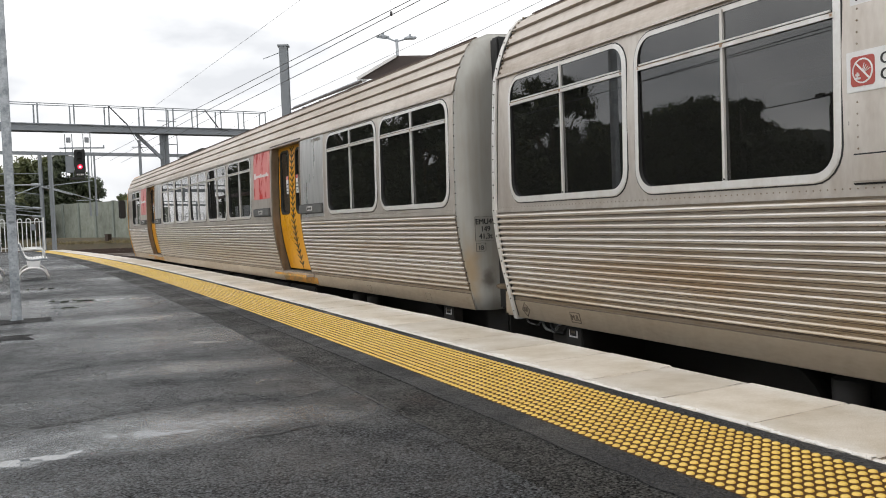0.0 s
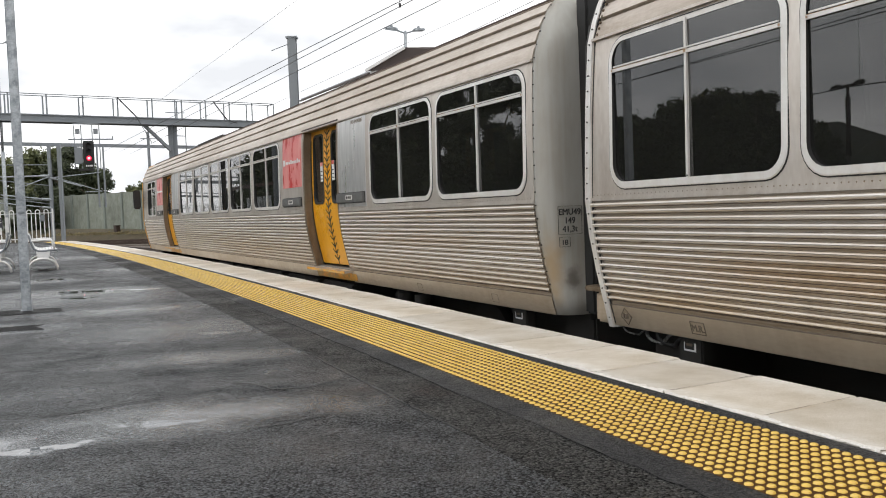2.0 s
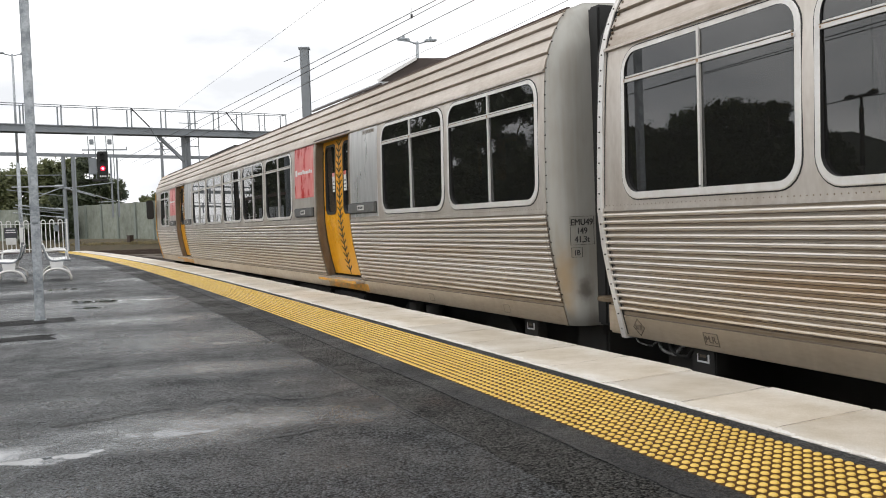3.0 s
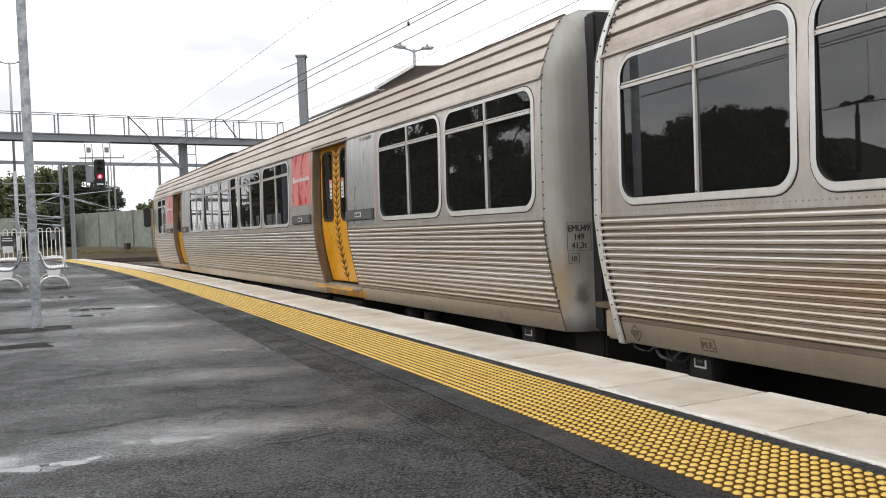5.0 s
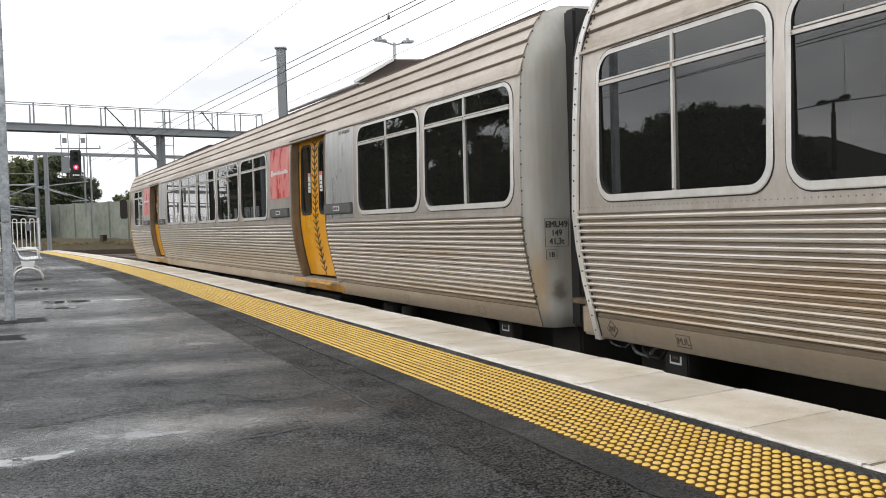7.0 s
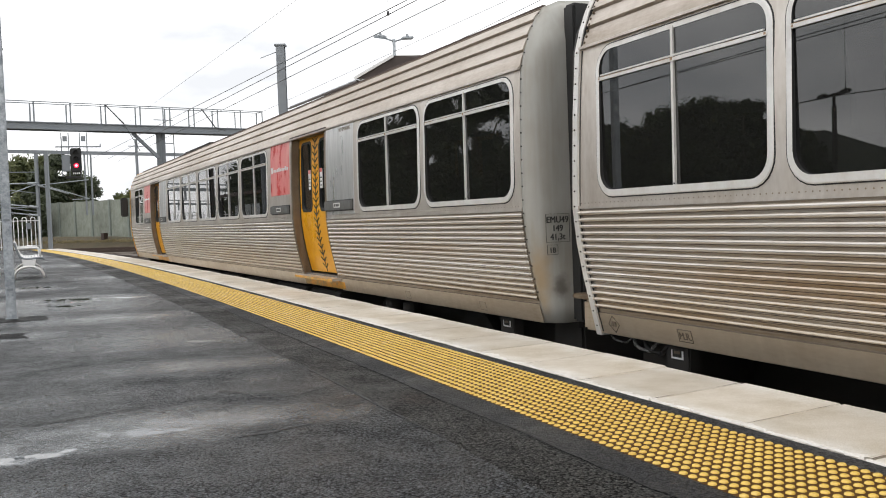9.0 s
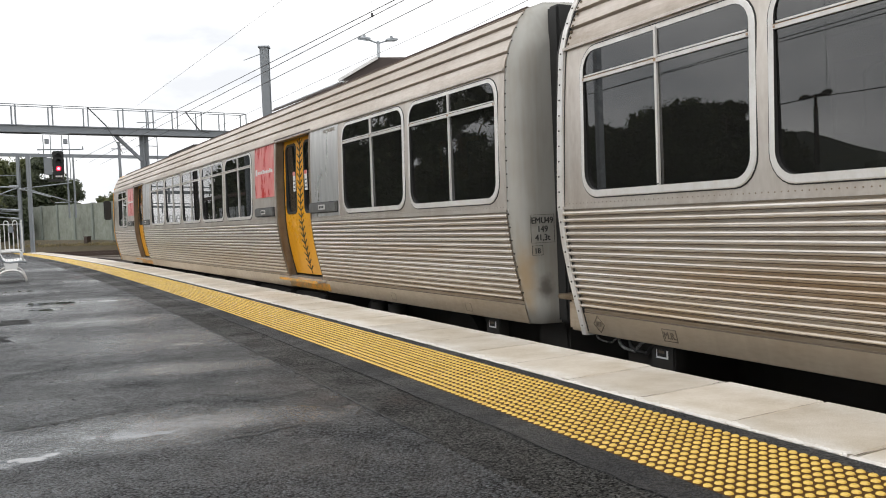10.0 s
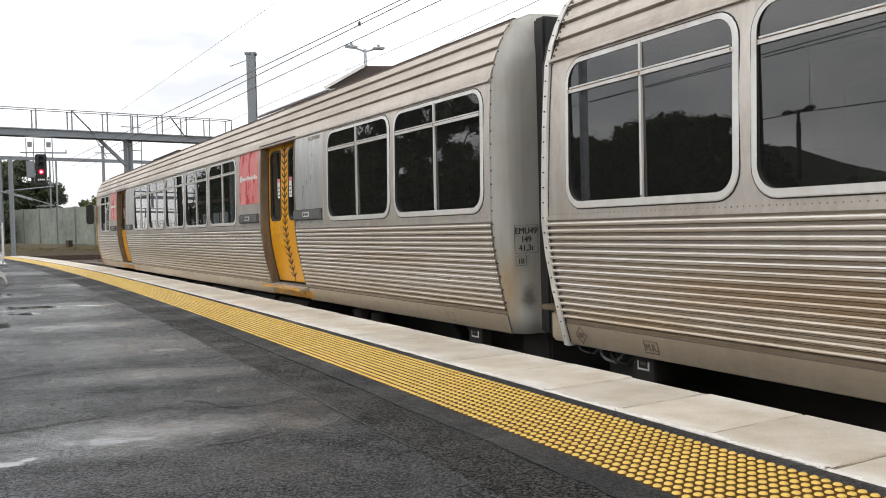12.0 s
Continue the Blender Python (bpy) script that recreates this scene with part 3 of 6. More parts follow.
def build_coping():
    """The painted concrete edge, in separate slabs with open joints."""
    holder = tagged(new("coping"), "worn cream-painted concrete platform edge slabs", "platform edge", kind="structure")
    rnd = random.Random(4)
    s = 3.625 - 40 * COPING_JOINTS
    while s < S1 - 0.1:
        e = min(s + COPING_JOINTS, S1)
        bm = bmesh.new()
        lift = rnd.uniform(-0.003, 0.003)
        out = rnd.uniform(-0.006, 0.006)
        n = 12 if -1 < s < 16 else 3
        rows = []
        for k in range(n + 2):
            t = s + 0.005 + (e - s - 0.010) * (0, 0.016, *[(j + 1) / n for j in range(n - 2)], 0.984, 1)[min(k, n + 1)]
            low = 0.009 if k in (0, n + 1) else 0.0
            ragged = -0.655 + (noise.noise((t * 9.0, 3.1, 0)) * 0.016 + noise.noise((t * 31.0, 7.7, 0)) * 0.008)
            rows.append([bm.verts.new(along(t + JOINT_SKEW * (o + 0.6), o, z)) for o, z in ((out, -0.16), (out, lift - 0.008), (out - 0.008, lift + 0.002 - low), (ragged + 0.01, lift + 0.004 - low), (ragged, lift - 0.003 - low), (ragged, -0.16))])
        for a, b in zip(rows, rows[1:]):
            for j in range(5):
                bm.faces.new((a[j], a[j + 1], b[j + 1], b[j]))
        bm.faces.new(rows[0])
        bm.faces.new(rows[-1][::-1])
        slab = part("coping_slab", bm, CREAM, holder)
        if -1 < s < 14:
            bm = bmesh.new()
            rows = []
            for k in range(50):
                o = -0.645 + k * 0.0128
                t = e + 0.004 * noise.noise((o * 20.0, s, 0)) + JOINT_SKEW * (o + 0.6)
                w = 0.0006 + 0.0050 * max(0.0, noise.noise((o * 6.0, s * 3.0, 1.0)) + 0.3 * noise.noise((o * 40.0, s, 4.0)) + 0.18)
                rows.append((bm.verts.new(along(t - w, o, lift + 0.0046)), bm.verts.new(along(t + w, o, lift + 0.0046))))
            for a, b in zip(rows, rows[1:]):
                bm.faces.new((a[0], b[0], b[1], a[1]))
            part("joint_crack", bm, STENCIL, slab, "thin dirty crack along the slab joint")
        if -1 < s < 22:
            # thick line paint, flaking at the tar joint, and a worn bright arris over the track
            bm = bmesh.new()
            n2 = 40 if s < 12 else 12
            rows = []
            for k in range(n2 + 1):
                t = s + 0.003 + (e - s - 0.006) * k / n2
                r = -0.655 + (noise.noise((t * 9.0, 3.1, 0)) * 0.016 + noise.noise((t * 31.0, 7.7, 0)) * 0.008)
                w = 0.030 + 0.075 * noise.noise((t * 3.1, 11.0, 0)) + 0.035 * noise.noise((t * 14.0, 1.0, 0)) + 0.02 * noise.noise((t * 55.0, 4.0, 0))
                a = r - 0.004 + 0.014 * noise.noise((t * 40.0, 8.0, 0)) + 0.03 * max(0.0, noise.noise((t * 7.0, 6.0, 0)))
                z = lift + 0.0055
                rows.append([bm.verts.new(along(t, a, z - 0.006)), bm.verts.new(along(t, a + 0.004, z + 0.003)), bm.verts.new(along(t, a + max(w * 0.5, 0.006), z + 0.002)), bm.verts.new(along(t, a + max(w, 0.012), z - 0.004))])
            for p, r in zip(rows, rows[1:]):
                for j in range(3):
                    bm.faces.new((p[j], p[j + 1], r[j + 1], r[j]))
            part("paint_edge", bm, PAINT_EDGE, slab, "thick flaking white paint")
        s = e


def stud_mesh(n):
    bm = bmesh.new()
    rings = []
    for r, z in ((0.0160, 0.0), (0.0143, 0.0050), (0.0085, 0.0074)):
        rings.append([bm.verts.new((r * math.cos(2 * math.pi * i / n), r * math.sin(2 * math.pi * i / n), z)) for i in range(n)])
    for a, b in zip(rings, rings[1:]):
        for i in range(n):
            bm.faces.new((a[i], a[(i + 1) % n], b[(i + 1) % n], b[i])).smooth = True
    bm.faces.new(rings[-1])
    return bm


def build_tactile():
    bm = bmesh.new()
    ribbon(bm, S0, S1, -0.757, -1.328, 0.0015, 0.5, 0.03)
    strip = tagged(part("tactile_strip", bm, STUD_BASE), "yellow studded tactile warning strip, soiled between the studs", "tactile paving", kind="structure")
    bm = stud_mesh(12)
    me = bpy.data.meshes.new("stud")
    bm.to_mesh(me)
    bm.free()
    me.materials.append(STUD)
    verts, faces = [], []

    def ring(c, n):
        base = len(verts)
        for r, z in ((0.0160, 0.0), (0.0143, 0.0050), (0.0085, 0.0074)):
            for i in range(n):
                a = 2 * math.pi * i / n
                verts.append((c.x + r * math.cos(a), c.y + r * math.sin(a), c.z + z))
        for k in range(2):
            for i in range(n):
                faces.append((base + k * n + i, base + k * n + (i + 1) % n, base + (k + 1) * n + (i + 1) % n, base + (k + 1) * n + i))
        faces.append(tuple(base + 2 * n + i for i in range(n)))

    s = S0 + 0.05
    while s < S1 - 0.1:
        for k in range(12):
            c = along(s, -0.775 - 0.05 * k * 0.968, 0.0015)
            if 1.6 <= s < 2.85:
                ob = new("stud", me)
                ob.parent = strip
                ob.location = c
            else:
                ring(c, 10 if s < 7 else 6)
        s += 0.05
    far = bpy.data.meshes.new("studs")
    far.from_pydata(verts, [], faces)
    far.materials.append(STUD)
    ob = new("studs", far)
    ob.parent = strip
    tagged(ob, "yellow studs in rows along the strip", kind="stuff")


# ---- the train ----
HALF = 1.36
PROFILE = ((0.05, 0.175), (0.20, 0.135), (0.45, 0.075), (0.70, 0.028), (0.95, 0.0), (1.15, 0.0), (1.35, 0.0008), (1.5, 0.0026), (1.65, 0.0055), (1.8, 0.0105), (1.95, 0.0175), (2.05, 0.024), (2.12, 0.038), (2.2, 0.06), (2.34, 0.11),
           (2.47, 0.175), (2.56, 0.25), (2.62, 0.40), (2.638, 0.65), (2.65, 1.0), (2.655, 1.36))


def inset(z):
    for (z0, a), (z1, b) in zip(PROFILE, PROFILE[1:]):
        if z <= z1:
            return a + (b - a) * max(0.0, (z - z0) / (z1 - z0))
    return PROFILE[-1][1]


def skin(z0, z1, step=0.08, thick=0.05):
    """A closed section that follows the car's side between two heights."""
    n = max(1, math.ceil((z1 - z0) / step))
    zs = [z0 + (z1 - z0) * i / n for i in range(n + 1)]
    return [(HALF - inset(z), z) for z in zs] + [(HALF - inset(z) - thick, z) for z in reversed(zs)]


RIB_SHAPE = tuple((0.93 * a, 0.92 * b) for a, b in ((0.0190, 0.0), (0.0168, 0.0040), (0.0132, 0.0086), (0.0088, 0.0128), (0.0035, 0.0158), (-0.0030, 0.0168), (-0.0080, 0.0150), (-0.0120, 0.0110), (-0.0142, 0.0055), (-0.0150, 0.0)))
RIBS = [0.915 - 0.0475 * i for i in range(15)]


def ribbed_skin():
    """The lower side with its pressed half-round ribs, from the sill line to the skirt. The third number is 1 on a
    rib's crown, 3 on faces coloured dark as shade.
    """
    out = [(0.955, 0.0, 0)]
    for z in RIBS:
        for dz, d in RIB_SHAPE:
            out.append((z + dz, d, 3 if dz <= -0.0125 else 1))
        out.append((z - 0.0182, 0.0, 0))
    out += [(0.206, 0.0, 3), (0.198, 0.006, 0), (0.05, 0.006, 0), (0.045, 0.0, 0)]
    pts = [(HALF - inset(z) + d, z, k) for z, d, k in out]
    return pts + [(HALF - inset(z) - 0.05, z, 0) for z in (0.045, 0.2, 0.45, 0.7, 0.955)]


def roof_section():
    """Upper side and roof in overlapping strips, both sides in one section."""
    pts = []
    zs = [2.075, 2.219, 2.340, 2.460, 2.612]
    for a, b in zip(zs, zs[1:]):
        pts += [(HALF - inset(a) + 0.012, a), (HALF - inset((a + b) / 2) + 0.008, (a + b) / 2), (HALF - inset(b) + 0.003, b - 0.022), (HALF - inset(b) - 0.020, b - 0.017)]
    for z in (2.612, 2.616, 2.62, 2.628, 2.636, 2.642, 2.647, 2.65, 2.653):
        pts.append((HALF - inset(z), z))
    mirrored = [(-y, z) for y, z in reversed(pts)]
    outer = pts + mirrored
    inner = [(y * 0.94, z - 0.06) for y, z in reversed(outer) if z > 2.3]
    return outer + [(-1.25, 2.075)] + [(y, z) for y, z in reversed(inner)][::-1] + [(1.25, 2.075)]


def rounded(x0, x1, z0, z1, r, n=6):
    pts = []
    for cx, cz, a0 in ((x1 - r, z1 - r, 0), (x0 + r, z1 - r, 90), (x0 + r, z0 + r, 180), (x1 - r, z0 + r, 270)):
        for i in range(n + 1):
            a = radians(a0 + 90 * i / n)
            pts.append((cx + r * math.cos(a), cz + r * math.sin(a)))
    return pts


def ring_frame(bm, outer, inner, side, y_of, front, back, reveal=0):
    """A frame between two outlines of the same count of points, front metres proud and back metres deep."""
    loops = []
    for pts, d in ((outer, back), (outer, front * 0.6), (outer, front), (inner, front), (inner, back)):
        k = 0.006 if d == front and pts is outer else 0.0
        cx, cz = sum(p[0] for p in pts) / len(pts), sum(p[1] for p in pts) / len(pts)
        loops.append([bm.verts.new((x + (k if x < cx else -k), side * (y_of(z) + d), z + (k if z < cz else -k))) for x, z in pts])
    n = len(outer)
    for k, (a, b) in enumerate(zip(loops, loops[1:] + loops[:1])):
        for i in range(n):
            bm.faces.new((a[i], a[(i + 1) % n], b[(i + 1) % n], b[i])).material_index = reveal if k == 3 else 0


def sheet(bm, outline, y0, y1):
    """A flat pane with thickness from an outline of (x, z) points."""
    a = [bm.verts.new((x, y0, z)) for x, z in outline]
    b = [bm.verts.new((x, y1, z)) for x, z in outline]
    n = len(outline)
    for i in range(n):
        bm.faces.new((a[i], a[(i + 1) % n], b[(i + 1) % n], b[i]))
    bm.faces.new(a)
    bm.faces.new(b[::-1])


def side_y(z):
    return HALF - inset(z)


WIN_Z0, WIN_Z1 = 1.075, 1.985


def add_window(car, x0, x1, side, split=True):
    """One train window: rounded bright frame, cross bar, mullion and tinted panes."""
    g = 0.018
    bm = bmesh.new()
    ring_frame(bm, rounded(x0 - 0.06, x1 + 0.06, WIN_Z0 - 0.055, WIN_Z1 + 0.05, 0.17), rounded(x0 - g, x1 + g, WIN_Z0 - 0.008, WIN_Z1 + g, 0.128), side, side_y, 0.010, -0.04, 1)
    frame_ob = part("window_frame", bm, [ALU, BLACK], car, "bright aluminium window frame with rounded corners")
    bm = bmesh.new()
    ring_frame(bm, rounded(x0 - 0.068, x1 + 0.068, WIN_Z0 - 0.063, WIN_Z1 + 0.058, 0.178), rounded(x0 - 0.056, x1 + 0.056, WIN_Z0 - 0.051, WIN_Z1 + 0.046, 0.166), side, side_y, 0.004, -0.02)
    part("outer_seal", bm, BLACK, frame_ob, "thin dark rubber seal")
    bm = bmesh.new()
    mid = (x0 + x1) / 2
    y = side_y
    for a, b, z, hh in ((x0 - 0.03, x1 + 0.03, 1.818, 0.024), (x0, x1, 1.8405, 0.009)):
        bar(bm, (a, side * (y(z) + 0.006), z), (b, side * (y(z) + 0.006), z), 0.012, hh)
    part("cross_bar", bm, ALU, frame_ob)
    bm = bmesh.new()
    bar(bm, (x0 - g, side * (HALF - 0.0135), 1.824), (x1 + g, side * (HALF - 0.0135), 1.824), 0.008, 0.030)
    if split and x0 < 5:
        bar(bm, (mid, side * (HALF - 0.006), WIN_Z0 - 0.005), (mid, side * (HALF - 0.024), WIN_Z1 + 0.01), 0.014, 0.020)
    part("bar_gasket", bm, BLACK, frame_ob, "black rubber behind the bars")
    bm = bmesh.new()
    for k in range(40):
        # a broken brown line in the joint of the two bars
        xx = x0 - 0.02 + (x1 - x0 + 0.04) * k / 40
        w = 0.0075 * max(0.0, noise.noise((xx * 5.0, 3.0, 2.0)) + (0.35 if xx > mid else 0.05))
        if w > 0.0008:
            bar(bm, (xx, side * (y(1.818) + 0.0122), 1.829), (xx + (x1 - x0 + 0.04) / 40, side * (y(1.818) + 0.0122), 1.829), 0.0012, w)
    for c, r in ((mid, 0.011), (x0 - 0.01, 0.007), (x1 + 0.01, 0.006)):
        box(bm, c - r, c + r * 0.8, *sorted((side * (y(1.82) + 0.0125), side * (y(1.82) + 0.0155))), 1.812, 1.812 + r * 1.8)
    tagged(part("rust_stain", bm, RUST, frame_ob), "brown rust stains on the cross bar", kind="stuff")
    if split:
        bm = bmesh.new()
        bar(bm, (mid, side * (HALF - 0.004), WIN_Z0 - 0.02), (mid, side * (HALF - 0.012), WIN_Z1 + 0.035), 0.021, 0.016)
        part("mullion", bm, ALU, frame_ob)
    bm = bmesh.new()
    sheet(bm, rounded(x0 - 0.03, x1 + 0.03, WIN_Z0 - 0.02, WIN_Z1 + 0.03, 0.135), side * (HALF - 0.0165), side * (HALF - 0.0225))
    pane = part("pane", bm, GLASS, frame_ob, "dark tinted glass")
    pane.visible_shadow = False


def flat_bar(bm, p, q, w, side, y_of, proud):
    """A thin strip on the car's side from (x, z) p to q."""
    d = Vector((q[0] - p[0], q[1] - p[1])).normalized() * (w / 2)
    pts = [(p[0] - d.y, p[1] + d.x), (p[0] + d.y, p[1] - d.x), (q[0] + d.y, q[1] - d.x), (q[0] - d.y, q[1] + d.x)]
    a = [bm.verts.new((x, side * (y_of(z) - 0.004), z)) for x, z in pts]
    b = [bm.verts.new((x, side * (y_of(z) + proud), z)) for x, z in pts]
    for i in range(4):
        bm.faces.new((a[i], a[(i + 1) % 4], b[(i + 1) % 4], b[i]))
    bm.faces.new(b)
    bm.faces.new(a[::-1])


def chevrons(car_part, x, side, depth):
    """Dark arrow-like finger guards up the door's meeting edge."""
    bm = bmesh.new()
    y_of = lambda z: side_y(z) - depth
    z = 0.30
    while z < 1.98:
        for d in (-1, 1):
            flat_bar(bm, (x, z), (x + d * 0.10, z + 0.06), 0.016, side, y_of, 0.005)
        z += 0.088
    for k in range(14):
        flat_bar(bm, (x, 0.25 + k * 0.13), (x, 0.25 + (k + 1) * 0.13), 0.018, side, y_of, 0.004)
    part("finger_guard", bm, BLACK, car_part, "black rubber arrow pattern")


DOOR_DEPTH = 0.11


def add_door(car, x0, x1, side):
    """A pair of sliding leaves set back in the side, with jambs, head, step."""
    bm = bmesh.new()
    zs = [0.20 + (2.10 - 0.20) * i / 12 for i in range(13)]
    for xa, xb in ((x0 - 0.004, x0 + 0.05), (x1 - 0.05, x1 + 0.004)):
        sec = [(side * (side_y(z) + 0.003), z) for z in zs] + [(side * (side_y(z) - 0.22), z) for z in reversed(zs)]
        prism(bm, sec, xa, xb)
    box(bm, x0, x1, *sorted((side * (side_y(2.1) + 0.003), side * (side_y(2.1) - 0.22))), 2.06, 2.10)
    part("door_jamb", bm, JAMB, car, "brown-stained steel door surround")
    for xa in (x0 + 0.052, x1 - 0.066):
        bm = bmesh.new()
        prism(bm, [(side * (side_y(z) - DOOR_DEPTH + 0.012), z) for z in zs[:-1]] + [(side * (side_y(z) - DOOR_DEPTH - 0.02), z) for z in reversed(zs[:-1])], xa, xa + 0.014)
        part("door_seal", bm, BLACK, car, "black rubber seal beside the leaf")
    bm = bmesh.new()
    bar(bm, (x0 - 0.02, side * (side_y(2.085) + 0.004), 2.088), (x1 + 0.02, side * (side_y(2.085) + 0.004), 2.088), 0.03, 0.022)
    part("door_gutter", bm, ROOF_EDGE, car, "sooty gutter over the door")
    mid = (x0 + x1) / 2
    for a, b, lx0, lx1 in ((x0 + 0.05, mid - 0.003, x0 + 0.15, mid - 0.17), (mid + 0.003, x1 - 0.05, mid + 0.17, x1 - 0.15)):
        bm = bmesh.new()
        sec = lambda z0, z1, n: [(side * (side_y(z0 + (z1 - z0) * i / n) - DOOR_DEPTH), z0 + (z1 - z0) * i / n) for i in range(n + 1)] + [
            (side * (side_y(z0 + (z1 - z0) * i / n) - DOOR_DEPTH - 0.035), z0 + (z1 - z0) * i / n) for i in range(n, -1, -1)]
        prism(bm, sec(0.24, 1.08, 8), a, b)
        prism(bm, sec(1.99, 2.07, 2), a, b)
        prism(bm, sec(1.08, 1.99, 4), a, lx0)
        prism(bm, sec(1.08, 1.99, 4), lx1, b)
        leaf = part("door_leaf", bm, YELLOW, car, "yellow sliding door leaf with a narrow window")
        bm = bmesh.new()
        yy = lambda z: side_y(z) - DOOR_DEPTH
        ring_frame(bm, rounded(lx0 - 0.022, lx1 + 0.022, 1.055, 2.01, 0.10), rounded(lx0 + 0.01, lx1 - 0.01, 1.09, 1.98, 0.085), side, yy, 0.008, -0.03)
        part("window_seal", bm, BLACK, leaf)
        bm = bmesh.new()
        sheet(bm, rounded(lx0, lx1, 1.08, 1.99, 0.09), side * (yy(1.6) - 0.016), side * (yy(1.6) - 0.022))
        part("pane", bm, GLASS, leaf, "dark tinted glass").visible_shadow = False
        bm = bmesh.new()
        cx = lx1 - 0.07 if a == x0 + 0.05 else lx0 + 0.07
        box(bm, cx - 0.05, cx + 0.05, *sorted((side * (yy(1.5) - 0.004), side * (yy(1.5) + 0.001))), 1.36, 1.62)
        box(bm, cx - 0.05, cx + 0.05, *sorted((side * (yy(1.5) - 0.003), side * (yy(1.5) + 0.002))), 1.57, 1.62, mat=1)
        for k in range(3):
            box(bm, cx - 0.035, cx + 0.035, *sorted((side * (yy(1.5) - 0.003), side * (yy(1.5) + 0.002))), 1.39 + k * 0.05, 1.405 + k * 0.05, mat=2)
        part("notice", bm, [WHITE, RED, LETTER], leaf, "small white notice with a red head")
    chevrons(leaf, mid, side, DOOR_DEPTH)
    bm = bmesh.new()
    soft_box(bm, x0 - 0.05, x1 + 0.05, *sorted((side * (side_y(0.2) - 0.16), side * (side_y(0.2) + 0.12))), 0.165, 0.195, 0.006)
    part("door_step", bm, STEEL, car, "worn steel step plate")
    bm = bmesh.new()
    soft_box(bm, x0 - 0.05, x1 + 0.05, *sorted((side * (side_y(0.2) + 0.119), side * (side_y(0.2) + 0.124))), 0.160, 0.192, 0.001)
    part("step_edge", bm, WORN_YELLOW, car, "yellow-painted worn step edge")
    bm = bmesh.new()
    zs = (0.06, 0.09, 0.12, 0.155)
    prism(bm, [(side * (side_y(z) + 0.0085), z) for z in zs] + [(side * (side_y(z) - 0.004), z) for z in reversed(zs)], x0 - 0.14, x1 - 0.02)
    part("painted_patch", bm, WORN_YELLOW, car, "worn yellow paint on the skirt below the step")


def writing(body, size, material, place, parent, name="lettering", label="black stencilled lettering", bold=0.030):
    """Lettering with a little thickness, at a pose in the car's space."""
    cu = bpy.data.curves.new(name, "FONT")
    cu.body, cu.size, cu.align_x, cu.extrude = body, size, "CENTER", 0.0006
    tmp = bpy.data.objects.new(name, cu)
    scene.collection.objects.link(tmp)
    bpy.context.view_layer.update()
    me = bpy.data.meshes.new_from_object(tmp.evaluated_get(bpy.context.evaluated_depsgraph_get()))
    bpy.data.objects.remove(tmp)
    bm = bmesh.new()
    for k in (-1, 0, 1):
        have = len(bm.verts)
        bm.from_mesh(me)
        bm.verts.ensure_lookup_table()
        for v in bm.verts[have:]:
            v.co += Vector((k * size * bold, k * k * size * bold * 0.5, -0.00025 * k))
    bm.to_mesh(me)
    bm.free()
    me.materials.clear()
    me.materials.append(material)
    ob = new(name, me)
    ob.parent = parent
    ob.matrix_local = place
    ob["label"] = label
    return ob


